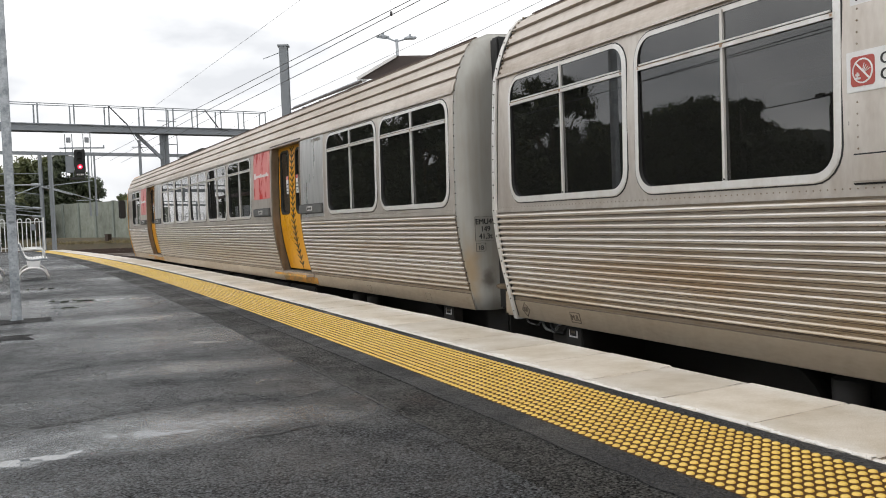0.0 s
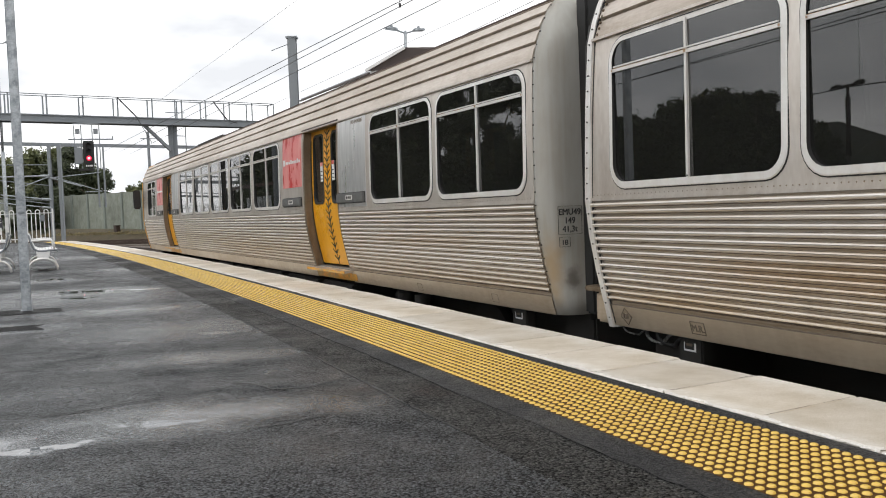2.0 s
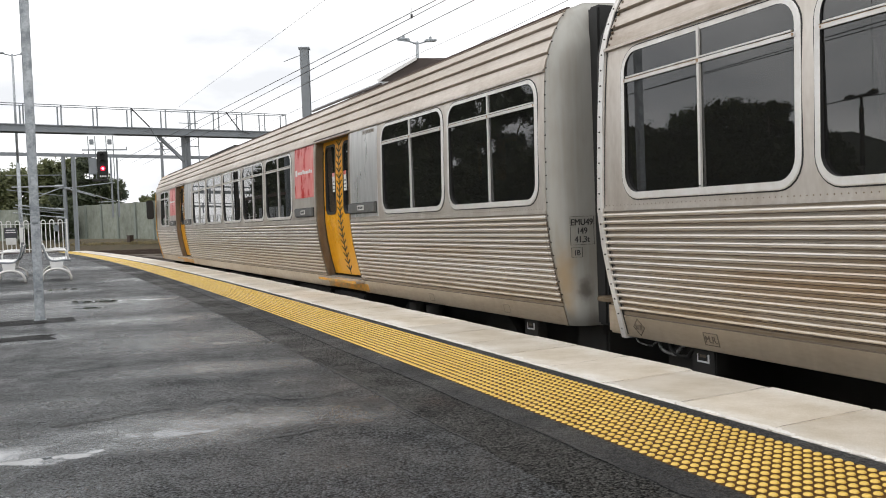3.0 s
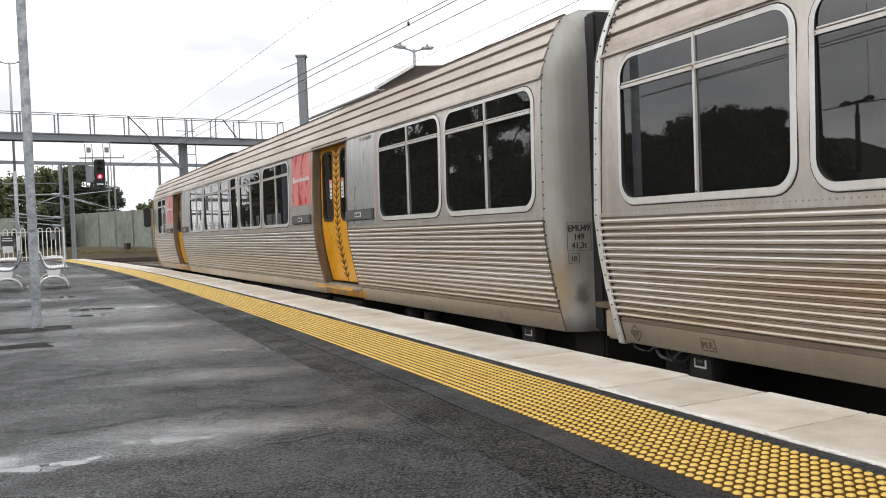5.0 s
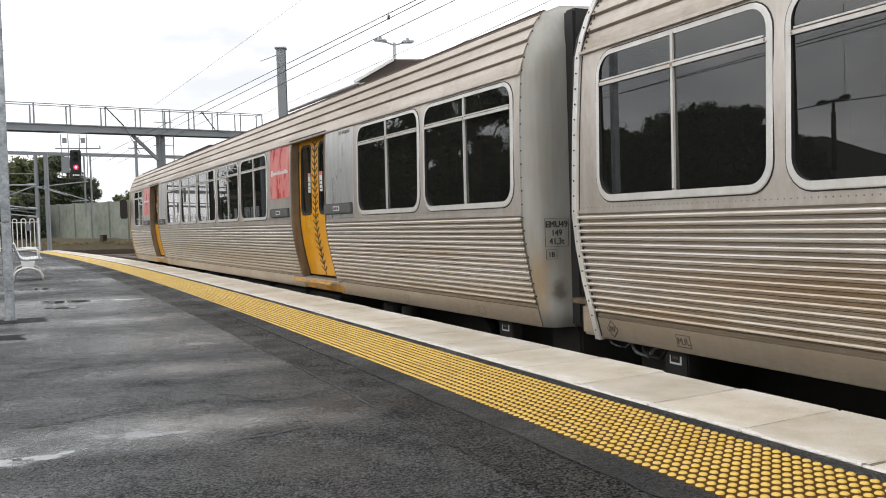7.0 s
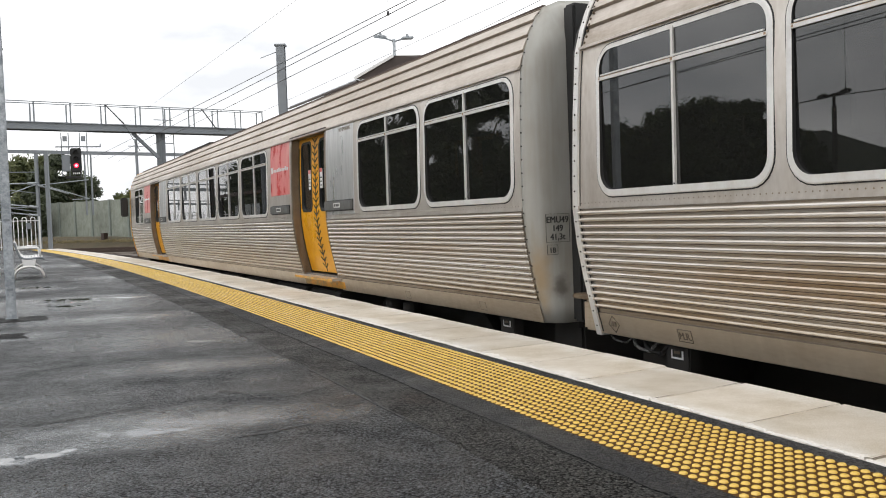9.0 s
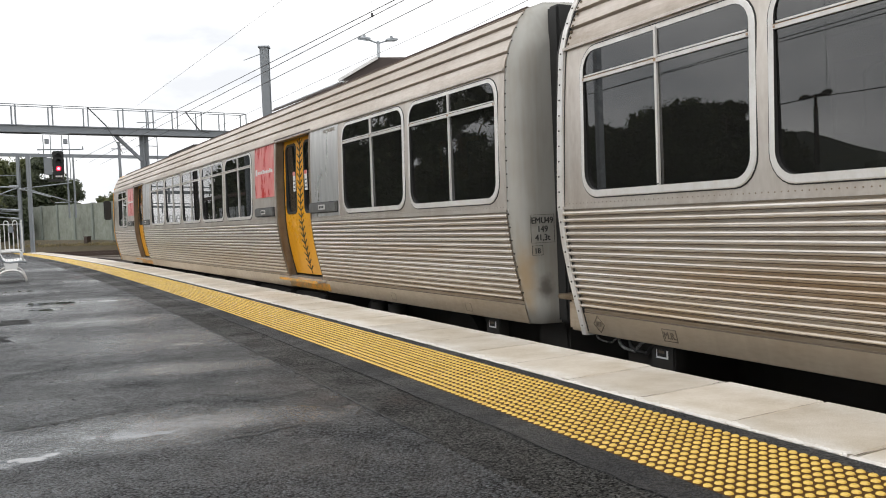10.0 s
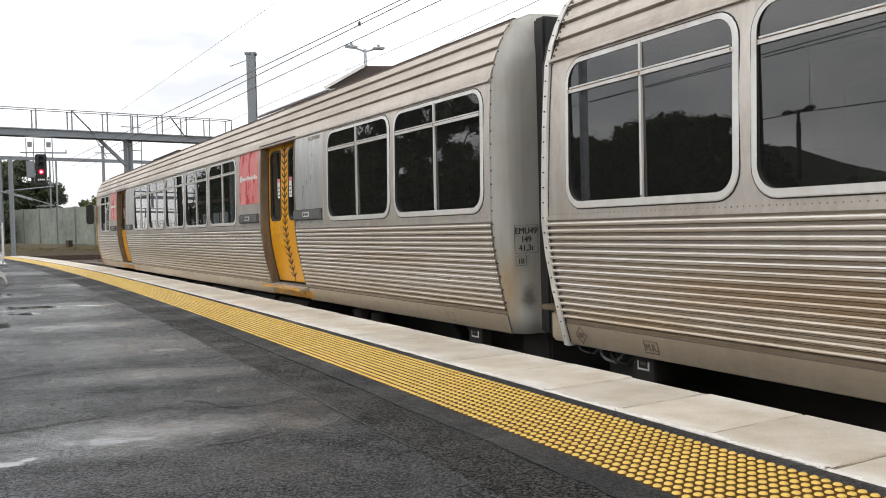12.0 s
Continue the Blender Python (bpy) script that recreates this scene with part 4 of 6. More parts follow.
def car_shell(car, x0, x1, windows, doors, side):
    """Side panels between the openings of one side."""
    lo, hi = min(x0, x1), max(x0, x1)
    cuts = sorted(doors)
    spans, a = [], lo
    for d0, d1 in cuts:
        spans.append((a, d0))
        a = d1
    spans.append((a, hi))
    flip = lambda sec: [(side * y, z) for y, z in sec]
    bm = bmesh.new()
    rows = ribbed_skin()
    sec = [(side * y, z) for y, z, k in rows]
    for a, b in spans:
        start = len(bm.faces)
        prism(bm, sec, max(a, lo), b)
        bm.faces.ensure_lookup_table()
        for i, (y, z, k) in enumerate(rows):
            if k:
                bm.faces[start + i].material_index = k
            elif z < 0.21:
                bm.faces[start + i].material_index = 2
    part("ribbed_panel", bm, [STEEL_DIRTY, STEEL_RIB, SKIRT, RIB_SHADE], car, "horizontally ribbed stainless lower side, brown with brake dust")
    bm = bmesh.new()
    for a, b in spans:
        prism(bm, flip(skin(0.957, WIN_Z0 - 0.02)), a, b)
        prism(bm, flip(skin(WIN_Z1 + 0.025, 2.073)), a, b)
        ws = sorted(w for w in windows if a < w[0] < b)
        x = a
        for w0, w1 in ws:
            prism(bm, flip(skin(WIN_Z0 - 0.02, WIN_Z1 + 0.025, 0.05)), x, w0 - 0.03)
            x = w1 + 0.03
        prism(bm, flip(skin(WIN_Z0 - 0.02, WIN_Z1 + 0.025, 0.05)), x, b)
    # rounded corners of the window openings
    for w0, w1 in windows:
        for x, dx in ((w0 - 0.03, 0.06), (w1 + 0.03, -0.06)):
            for z, dz in ((WIN_Z0 - 0.02, 0.06), (WIN_Z1 + 0.025, -0.06)):
                tri = ((x, z), (x + dx, z), (x, z + dz))
                f0 = [bm.verts.new((a, side * (side_y(b) - 0.001), b)) for a, b in tri]
                f1 = [bm.verts.new((a, side * (side_y(b) - 0.05), b)) for a, b in tri]
                bm.faces.new(f0)
                bm.faces.new(f1[::-1])
                for j in range(3):
                    bm.faces.new((f0[j], f0[(j + 1) % 3], f1[(j + 1) % 3], f1[j]))
    part("window_band", bm, STEEL, car, "plain stainless steel band round the windows")
    # sill bead and gutter
    bm = bmesh.new()
    for a, b in spans:
        bar(bm, (a, side * (side_y(0.956) + 0.003), 0.956), (b, side * (side_y(0.956) + 0.003), 0.956), 0.012, 0.02)
    bar(bm, (lo, side * (side_y(2.07) + 0.010), 2.068), (hi, side * (side_y(2.07) + 0.010), 2.068), 0.03, 0.018)
    part("gutter", bm, STEEL, car, "thin steel gutter and sill bead")
    # rivets along the sill
    bm = bmesh.new()
    for a, b in spans:
        x = a + 0.05
        while x < b and -9 < x < 10:
            bmesh.ops.create_icosphere(bm, subdivisions=1, radius=0.005, matrix=Matrix.Translation((x, side * side_y(0.985), 0.985)))
            x += 0.045
    if bm.verts:
        tagged(part("rivet_row", bm, STEEL_DIRTY, car), "small dark rivets", kind="stuff")
    else:
        bm.free()


def end_cap(car, xa, xb, material, name, label, round_in=0.10):
    """A closed end from the full section at xa to the face at xb."""
    zs = [0.05, 0.2, 0.45, 0.7, 0.95, 1.3, 1.6, 2.05, 2.2, 2.34, 2.47, 2.56, 2.60, 2.62, 2.638, 2.65]
    half = [(side_y(z), z) for z in zs]
    loop = half + [(-y, z) for y, z in reversed(half)]
    cy, cz = 0.0, 1.35
    bm = bmesh.new()
    rings = []
    d = xb - xa
    for t, k in ((0.0, 0.0), (0.25, 0.0), (0.5, 0.012), (0.7, 0.035), (0.86, 0.075), (0.96, 0.13), (1.0, 0.2)):
        k *= round_in / 0.1
        drop = 0.26 * t ** 1.2
        rings.append([bm.verts.new((xa + d * t, y - math.copysign(min(k, abs(y)), y), z - max(0.0, z - 2.2) / 0.4 * drop)) for y, z in loop])
    n = len(loop)
    for a, b in zip(rings, rings[1:]):
        for i in range(n):
            bm.faces.new((a[i], a[(i + 1) % n], b[(i + 1) % n], b[i])).smooth = True
    bm.faces.new(rings[-1])
    bm.faces.new(rings[0][::-1])
    return part(name, bm, material, car, label)


def rivets(car, x, side, zs, dx=0.0):
    bm = bmesh.new()
    for z in zs:
        bmesh.ops.create_icosphere(bm, subdivisions=1, radius=0.007, matrix=Matrix.Translation((x + dx, side * (side_y(z) + 0.006), z)))
    return tagged(part("rivet_row", bm, UNDER, car), "small dark rivets", kind="stuff")


def rib_ends(car, x, d, side):
    bm = bmesh.new()
    for z in RIBS:
        bmesh.ops.create_icosphere(bm, subdivisions=2, radius=0.017, matrix=Matrix.Translation((x + d * 0.02, side * (side_y(z) + 0.004), z)) @ Matrix.Diagonal((1.3, 0.9, 0.8, 1)))
    for f in bm.faces:
        f.smooth = True
    part("rib_end", bm, STEEL, car, "pressed rib ends")


def build_bogie(car, x):
    bm = bmesh.new()
    for d in (-1.15, 1.15):
        for y in (-0.55, 0.55):
            rod(bm, (x + d, y - 0.06, -0.5), (x + d, y + 0.06, -0.5), 0.44, n=24)
        rod(bm, (x + d, -0.9, -0.5), (x + d, 0.9, -0.5), 0.08, n=10)
    for y in (-0.95, 0.95):
        soft_box(bm, x - 1.6, x + 1.6, y - 0.08, y + 0.08, -0.55, -0.35, 0.02)
        for d in (-1.15, 1.15):
            soft_box(bm, x + d - 0.16, x + d + 0.16, y - 0.12, y + 0.12, -0.64, -0.3, 0.02)
        for d in (-0.25, 0.25):
            rod(bm, (x + d, y, -0.35), (x + d, y, -0.02), 0.1, n=10)
    part("bogie", bm, UNDER, car, "black wheeled bogie under the floor")


def build_underframe(car, lo, hi, bogies):
    bm = bmesh.new()
    box(bm, lo + 0.1, hi - 0.1, -0.95, 0.95, 0.0, 0.16)
    rnd = random.Random(9)
    for y0, y1 in ((-0.25, 0.25),):
        box(bm, lo + 0.1, hi - 0.1, y0, y1, -0.82, 0.0)
    x = lo + 5.4
    while x < hi - 6.5:
        w = rnd.uniform(0.8, 1.8)
        soft_box(bm, x, x + w, 0.35, 1.05, -0.62 - rnd.uniform(0, 0.12), -0.02, 0.02)
        soft_box(bm, x, x + w, -1.05, -0.35, -0.6, -0.02, 0.02)
        x += w + rnd.uniform(0.15, 0.5)
    for a, b in ((lo + 0.12, lo + 0.55), (hi - 0.55, hi - 0.12)):
        soft_box(bm, a, b, -0.9, 0.9, -0.80, 0.02, 0.02)
        rod(bm, (a if a < lo + 1 else b, 0, -0.35), ((a - 0.4) if a < lo + 1 else (b + 0.4), 0, -0.35), 0.13, n=10)
    part("underframe", bm, UNDER, car, "black underframe with equipment boxes")
    for b in bogies:
        build_bogie(car, b)


def build_interior(car, lo, hi):
    bm = bmesh.new()
    box(bm, lo + 0.15, hi - 0.15, -1.2, 1.2, 0.17, 0.21)
    part("floor", bm, INTERIOR, car)
    bm = bmesh.new()
    x = lo + 0.9
    while x < hi - 1.2:
        for y0, y1 in ((0.35, 1.10), (-1.10, -0.35)):
            soft_box(bm, x, x + 0.45, y0, y1, 0.5, 0.64, 0.04)
            soft_box(bm, x - 0.08, x + 0.04, y0, y1, 0.5, 1.3, 0.04)
        x += 0.88
    tagged(part("seats", bm, FABRIC, car), "rows of dark fabric seats", kind="stuff")
    bm = bmesh.new()
    box(bm, lo + 0.15, hi - 0.15, -1.15, 1.15, 2.3, 2.33)
    part("lining", bm, INTERIOR, car)


def wall_box(car, x0, x1, side, material, name, label, z0=1.05, z1=1.165):
    """A small hinged cover box on the side beside a door."""
    bm = bmesh.new()
    soft_box(bm, x0, x1, *sorted((side * (side_y(1.05) - 0.01), side * (side_y(1.05) + 0.035))), z0, z1, 0.008)
    ob = part(name, bm, material, car, label)
    bm = bmesh.new()
    soft_box(bm, x0 - 0.006, x1 + 0.006, *sorted((side * (side_y(1.05) - 0.01), side * (side_y(1.05) + 0.012))), z0 - 0.009, z1 + 0.008, 0.003)
    part("box_seal", bm, BLACK, ob, "dark rubber seal behind the box")
    bm = bmesh.new()
    c = (x0 + x1) / 2
    soft_box(bm, c - 0.11, c + 0.11, *sorted((side * (side_y(1.05) + 0.033), side * (side_y(1.05) + 0.04))), 1.08, 1.14, 0.004)
    for k in range(3):
        box(bm, c - 0.08 + k * 0.06, c - 0.04 + k * 0.06, *sorted((side * (side_y(1.05) + 0.036), side * (side_y(1.05) + 0.043))), 1.095, 1.125, mat=1)
    part("plate", bm, [ALU, LETTER], ob, "small aluminium plate with dark marks")
    return ob


TEXT_SIDE = Matrix(((-1, 0, 0, 0), (0, 0, 1, 0), (0, 1, 0, 0), (0, 0, 0, 1)))  # reads from the platform


def build_leading_car():
    """The farther car, whose end face is at the coupling; x runs away from it, y towards the platform."""
    car = tagged(new("train_car"), "ribbed stainless steel electric train car with yellow doors at the platform", "train car", "cars of the train")
    L = 23.35
    win = [(0.40, 1.97), (2.18, 3.75), (7.68, 9.20), (9.46, 10.98), (11.24, 12.80), (13.06, 14.62), (14.90, 16.46), (20.55, 22.05)]
    doors = [(4.92, 6.40), (17.75, 19.22)]
    for side in (1, -1):
        car_shell(car, 0.24, L - 0.35, win, doors, side)
        for w in win:
            add_window(car, *w, side)
        for d in doors:
            add_door(car, *d, side)
    bm = bmesh.new()
    prism(bm, roof_section(), 0.24, L - 0.35)
    part("roof", bm, ROOF_STEEL, car, "curved weathered steel roof in overlapping strips")
    bm = bmesh.new()
    for side in (1, -1):
        bar(bm, (0.44, side * side_y(2.62), 2.614), (L - 0.4, side * side_y(2.62), 2.614), 0.03, 0.038)
    part("roof_edge", bm, ROOF_EDGE, car, "dark brown roof edge strip")
    end = end_cap(car, 0.235, 0.09, END_GREY, "end_moulding", "smooth grey moulded car end with rounded corners")
    face_x = 0.087
    text_face = Matrix(((0, 0, -1, face_x), (-1, 0, 0, 0), (0, 1, 0, 0), (0, 0, 0, 1)))
    for body, z, size in (("EMU49", 0.847, 0.070), ("149", 0.780, 0.068), ("41,3t", 0.713, 0.068), ("1B", 0.612, 0.058)):
        writing(body, size, LETTER, Matrix.Translation((0, 1.185 if body == "1B" else 1.133, z)) @ text_face, end)
    bm = bmesh.new()
    for y0, y1, z0, z1 in ((1.022, 1.241, 0.695, 0.916), (1.136, 1.234, 0.598, 0.673)):
        for a, b in (((y0, z0), (y1, z0)), ((y1, z0), (y1, z1)), ((y1, z1), (y0, z1)), ((y0, z1), (y0, z0))):
            bar(bm, (face_x, a[0], a[1]), (face_x, b[0], b[1]), 0.003, 0.002)
    part("stencil_frame", bm, UNDER, end, "thin pencil-dark stencil frame")
    bm = bmesh.new()
    soft_box(bm, -0.03, 0.12, 0.60, 1.0, 0.055, 2.55, 0.02)
    part("gangway_seal", bm, BLACK, car, "dark rubber seal plate round the gangway")
    bm = bmesh.new()
    bar(bm, (-0.034, 0.965, 2.36), (-0.034, 0.935, 0.5), 0.012, 0.022)
    part("seal_edge", bm, UNDER, car, "worn grey edge of the rubber seal")
    rivets(car, 0.215, 1, [0.3 + 0.105 * i for i in range(22)])
    rib_ends(car, 0.25, 1, 1)
    bm = bmesh.new()
    for z in RIBS:
        for (xa, za), (xb, zb) in (((0.248, z + 0.024), (0.262, z + 0.012)), ((0.262, z + 0.012), (0.248, z - 0.004)), ((0.248, z - 0.004), (0.246, z - 0.024))):
            flat_bar(bm, (xa, za), (xb, zb), 0.0035, 1, side_y, 0.002)
    part("rib_seam", bm, BLACK, car, "dark wavy sealant line round the rib ends")
    # door surrounds: plain steel, vinyl panels, boxes
    for d0, d1 in doors:
        bm = bmesh.new()
        zs = [1.0 + 0.075 * k for k in range(15)]
        sec = [(side_y(z) + 0.004, z) for z in zs] + [(side_y(z) - 0.005, z) for z in reversed(zs)]
        prism(bm, sec, d0 - 0.98, d0 - 0.03)
        part("pocket_panel", bm, STEEL_SMOOTH, car, "smooth steel door pocket panel with reflection streaks in its colour")
        bm = bmesh.new()
        sec = [(side_y(z) + 0.005, z) for z in (1.32, 1.5, 1.7, 1.9, 2.06)] + [(side_y(z) - 0.005, z) for z in (2.06, 1.9, 1.7, 1.5, 1.32)]
        prism(bm, sec, d1 + 0.07, d1 + 1.02)
        ob = part("vinyl_panel", bm, RED, car, "red vinyl panel with painted-in diagonal sheen and a pale stripe")
        bm = bmesh.new()
        soft_box(bm, d1 + 0.88, d1 + 0.97, side_y(1.7), side_y(1.7) + 0.009, 1.65, 1.74, 0.002)
        for k in range(9):
            x = d1 + 0.12 + k * 0.083
            soft_box(bm, x, x + 0.062, side_y(1.7) - 0.0, side_y(1.7) + 0.009, 1.665, 1.705 + 0.02 * (k % 4 == 1), 0.002)
        part("stripe", bm, WHITE, ob, "pale unreadable lettering bars")
        wall_box(car, d0 - 0.94, d0 + 0.0, 1, BOX_GREY, "door_box", "grey steel box beside the door")
        wall_box(car, d1 + 0.10, d1 + 1.0, 1, BOX_GREY, "door_box", "grey steel box beside the door")
    writing("NO SMOKING", 0.062, STEEL_DIRTY, Matrix.Translation((4.22, side_y(1.99) + 0.006, 1.985)) @ TEXT_SIDE, car, "lettering", "faded grey lettering above the windows")
    # driver's end
    zs = [0.05, 0.3, 0.6, 0.95, 1.4, 1.8, 2.05, 2.3]
    for side in (1, -1):
        sec = [(side * side_y(z), z) for z in zs] + [(side * (side_y(z) - 0.06), z) for z in reversed(zs)]
        bm = bmesh.new()
        prism(bm, sec, L - 0.35, L - 0.16)
        part("cab_door_recess", bm, JAMB, car, "brown cab doorway")
    end_cap(car, L - 0.16, L + 0.25, YELLOW, "cab_front", "yellow rounded driving cab front")
    bm = bmesh.new()
    prism(bm, roof_section(), L - 0.35, L - 0.16)
    part("cab_roof", bm, ROOF_STEEL, car)
    bm = bmesh.new()
    soft_box(bm, L + 0.02, L + 0.16, 1.40, 1.61, 1.28, 1.86, 0.03)
    part("mirror", bm, BLACK, car, "black cab mirror housing")
    bm = bmesh.new()
    soft_box(bm, 14.5, 17.5, -0.75, 0.75, 2.63, 2.78, 0.04)
    part("roof_unit", bm, UNDER, car, "low dark equipment housing on the roof")
    build_underframe(car, 0.0, L, (3.6, L - 3.6))
    build_interior(car, 0.2, L - 0.4)
    side_labels(car, (1.015,), (1.21, 2.85))
    return car


def side_labels(car, boxes, plates):
    for x in boxes:
        bm = bmesh.new()
        soft_box(bm, x - 0.12, x + 0.12, 0.98, 1.08, -0.14, 0.03, 0.01)
        box(bm, x - 0.06, x + 0.06, 1.08, 1.084, -0.065, -0.008, mat=1)
        box(bm, x - 0.046, x + 0.046, 1.082, 1.086, -0.052, -0.006, mat=0)
        box(bm, x - 0.03, x + 0.03, 1.083, 1.0875, -0.03, -0.012, mat=2)
        part("jacking_block", bm, [UNDER, WHITE, STENCIL], car, "black jacking block with a white bracket mark")
    for x in plates:
        bm = bmesh.new()
        ring_frame(bm, [(x - 0.06, 0.075), (x + 0.06, 0.075), (x + 0.06, 0.155), (x - 0.06, 0.155)], [(x - 0.053, 0.082), (x + 0.053, 0.082), (x + 0.053, 0.148), (x - 0.053, 0.148)], 1, lambda z: side_y(z) + 0.006, 0.002, -0.003)
        part("stencil_frame", bm, STEEL_DIRTY, car, "faint brown stencil frame")


def build_trailing_car():
    """The nearer car; x runs backwards from the coupling end to behind the camera, mirrored along its length."""
    car = tagged(new("train_car"), "ribbed stainless steel train car with wide rounded windows", "train car", "cars of the train")
    L = 23.35
    win = [(-1.905, -0.378), (-3.645, -2.115), (-10.98, -9.46), (-12.8, -11.24), (-14.62, -13.06), (-16.46, -14.9), (-20.6, -19.1), (-22.4, -20.9)]
    doors = [(-6.40, -4.92), (-19.22 + 1.0, -17.75 + 1.0)]
    win = [w for w in win if not any(d0 - 0.2 < w[0] < d1 + 0.2 for d0, d1 in doors)]
    for side in (1, -1):
        car_shell(car, -L + 0.35, -0.055, win, doors, side)
        for w in win:
            add_window(car, *w, side)
        for d in doors:
            add_door(car, *d, side)
    bm = bmesh.new()
    prism(bm, roof_section(), -L + 0.35, -0.055)
    part("roof", bm, ROOF_STEEL, car, "curved weathered steel roof in overlapping strips")
    bm = bmesh.new()
    for side in (1, -1):
        bar(bm, (-L + 0.4, side * side_y(2.62), 2.614), (-0.10, side * side_y(2.62), 2.614), 0.03, 0.038)
    part("roof_edge", bm, ROOF_EDGE, car, "dark brown roof edge strip")
    # bright edge trim at the coupling end
    bm = bmesh.new()
    zs = [0.03, 0.2, 0.45, 0.7, 0.95, 1.3, 1.6, 2.05, 2.2, 2.34, 2.47, 2.56, 2.60, 2.62, 2.638, 2.655]
    for side in (1, -1):
        sec = [(side * (side_y(z) + 0.016), z) for z in zs] + [(side * (side_y(z) - 0.06), z) for z in reversed(zs)]
        prism(bm, sec, -0.06, 0.0)
    part("edge_trim", bm, ALU, car, "bright riveted edge trim at the car end")
    rivets(car, -0.03, 1, [0.1 + 0.108 * i for i in range(23)], 0.0).location.y = 0.012
    rib_ends(car, -0.12, 1, 1)
    # the end leans back a little above the sill
    for ob in car.children:
        for v in ob.data.vertices:
            if v.co.x > -0.065:
                v.co.x -= 0.05 * max(0.0, v.co.z - 0.9)
    bm = bmesh.new()
    lean = lambda z: -0.078 - 0.05 * max(0.0, z - 0.9)
    for k in range(14):
        z0, z1 = 0.06 + 0.1421 * k, 0.06 + 0.1421 * (k + 1)
        flat_bar(bm, (lean(z0), z0), (lean(z1), z1), 0.007, 1, side_y, 0.011 if z1 < 0.95 else 0.004)
    for k in range(4):
        z0, z1 = (2.08, 2.185, 2.33, 2.49, 2.58)[k:k + 2]
        flat_bar(bm, (lean(z0), z0), (lean(z1), z1), 0.008, 1, side_y, 0.016)
    part("end_joint", bm, BLACK, car, "thin dark sealant line beside the trim")
    bm = bmesh.new()
    for z in RIBS:
        for (xa, za), (xb, zb) in ((( -0.098, z + 0.024), (-0.112, z + 0.012)), ((-0.112, z + 0.012), (-0.098, z - 0.004)), ((-0.098, z - 0.004), (-0.096, z - 0.024))):
            flat_bar(bm, (xa, za), (xb, zb), 0.0035, 1, side_y, 0.002)
    part("rib_seam", bm, BLACK, car, "dark wavy sealant line round the rib ends")
    bm = bmesh.new()
    for k in range(12):
        z = 2.10 + 0.042 * k
        bmesh.ops.create_icosphere(bm, subdivisions=1, radius=0.012, matrix=Matrix.Translation((lean(z) - 0.028 - 0.008 * (k % 2), side_y(z) + 0.008, z)))
    tagged(part("roof_seam", bm, JAMB, car), "brown beads of sealant at the roof strips' ends", kind="stuff")
    end_cap(car, -0.058, 0.10, UNDER, "gangway_end", "dark car end beside the gangway", 0.14)
    end_cap(car, -L + 0.35, -L - 0.1, END_GREY, "end_moulding", "smooth grey moulded car end")
    bm = bmesh.new()
    soft_box(bm, 0.09, 0.62, -0.5, 0.5, 0.15, 2.3, 0.05)
    part("gangway_bellows", bm, BLACK, car, "black rubber gangway between the cars")
    bm = bmesh.new()
    soft_box(bm, 0.02, 0.24, 0.95, 1.16, 0.04, 0.27, 0.02)
    step = part("end_step", bm, SKIRT, car, "dusty steel end step bracket")
    bm = bmesh.new()
    soft_box(bm, 0.0, 0.33, 0.9, 1.2, 0.271, 0.31, 0.01)
    part("step_plate", bm, JAMB, step, "brown-stained step plate")
    # plate marks on the skirt
    y = side_y(0.16) + 0.008
    bm = bmesh.new()
    pts = [(-0.31, 0.126), (-0.24, 0.190), (-0.17, 0.126), (-0.24, 0.062)]
    inner = [(-0.302, 0.126), (-0.24, 0.182), (-0.178, 0.126), (-0.24, 0.070)]
    ring_frame(bm, pts, inner, 1, lambda z: side_y(z) + 0.006, 0.003, -0.003)
    for k in range(3):
        box(bm, -0.27 + k * 0.022, -0.257 + k * 0.022, y - 0.006, y + 0.001, 0.111, 0.146)
    part("diamond_mark", bm, STENCIL, car, "dark diamond-shaped stencil mark")
    bm = bmesh.new()
    ring_frame(bm, [(-1.085, 0.082), (-0.945, 0.082), (-0.945, 0.166), (-1.085, 0.166)], [(-1.079, 0.088), (-0.951, 0.088), (-0.951, 0.160), (-1.079, 0.160)], 1, lambda z: side_y(z) + 0.006, 0.003, -0.003)
    ob = part("stencil_frame", bm, STENCIL, car, "thin dark stencil frame")
    writing("M.R.", 0.066, STENCIL, Matrix.Translation((-1.015, side_y(0.100) + 0.0070, 0.100)) @ Matrix.Rotation(radians(-15), 4, "X") @ TEXT_SIDE, ob)
    # notices past the second window
    z = 1.52
    y = side_y(z) + 0.004
    bm = bmesh.new()
    soft_box(bm, -4.60, -3.741, y - 0.006, y + 0.002, 1.431, 1.620, 0.002)
    sign = part("notice_board", bm, WHITE, car, "white notice with a red prohibition square")
    bm = bmesh.new()
    sheet(bm, rounded(-3.902, -3.768, 1.457, 1.594, 0.018, 4), y, y + 0.004)
    part("red_square", bm, SIGN_RED, sign)
    bm = bmesh.new()
    ring = lambda r: [(-3.835 + r * math.cos(2 * math.pi * i / 20), 1.526 + r * math.sin(2 * math.pi * i / 20)) for i in range(20)]
    ring_frame(bm, ring(0.060), ring(0.051), 1, lambda zz: y, 0.006, 0.0)
    bar(bm, (-3.877, y + 0.005, 1.484), (-3.795, y + 0.005, 1.568), 0.003, 0.008)
    soft_box(bm, -3.826, -3.788, y + 0.002, y + 0.006, 1.488, 1.498, 0.002)
    soft_box(bm, -3.818, -3.798, y + 0.002, y + 0.006, 1.498, 1.520, 0.006)
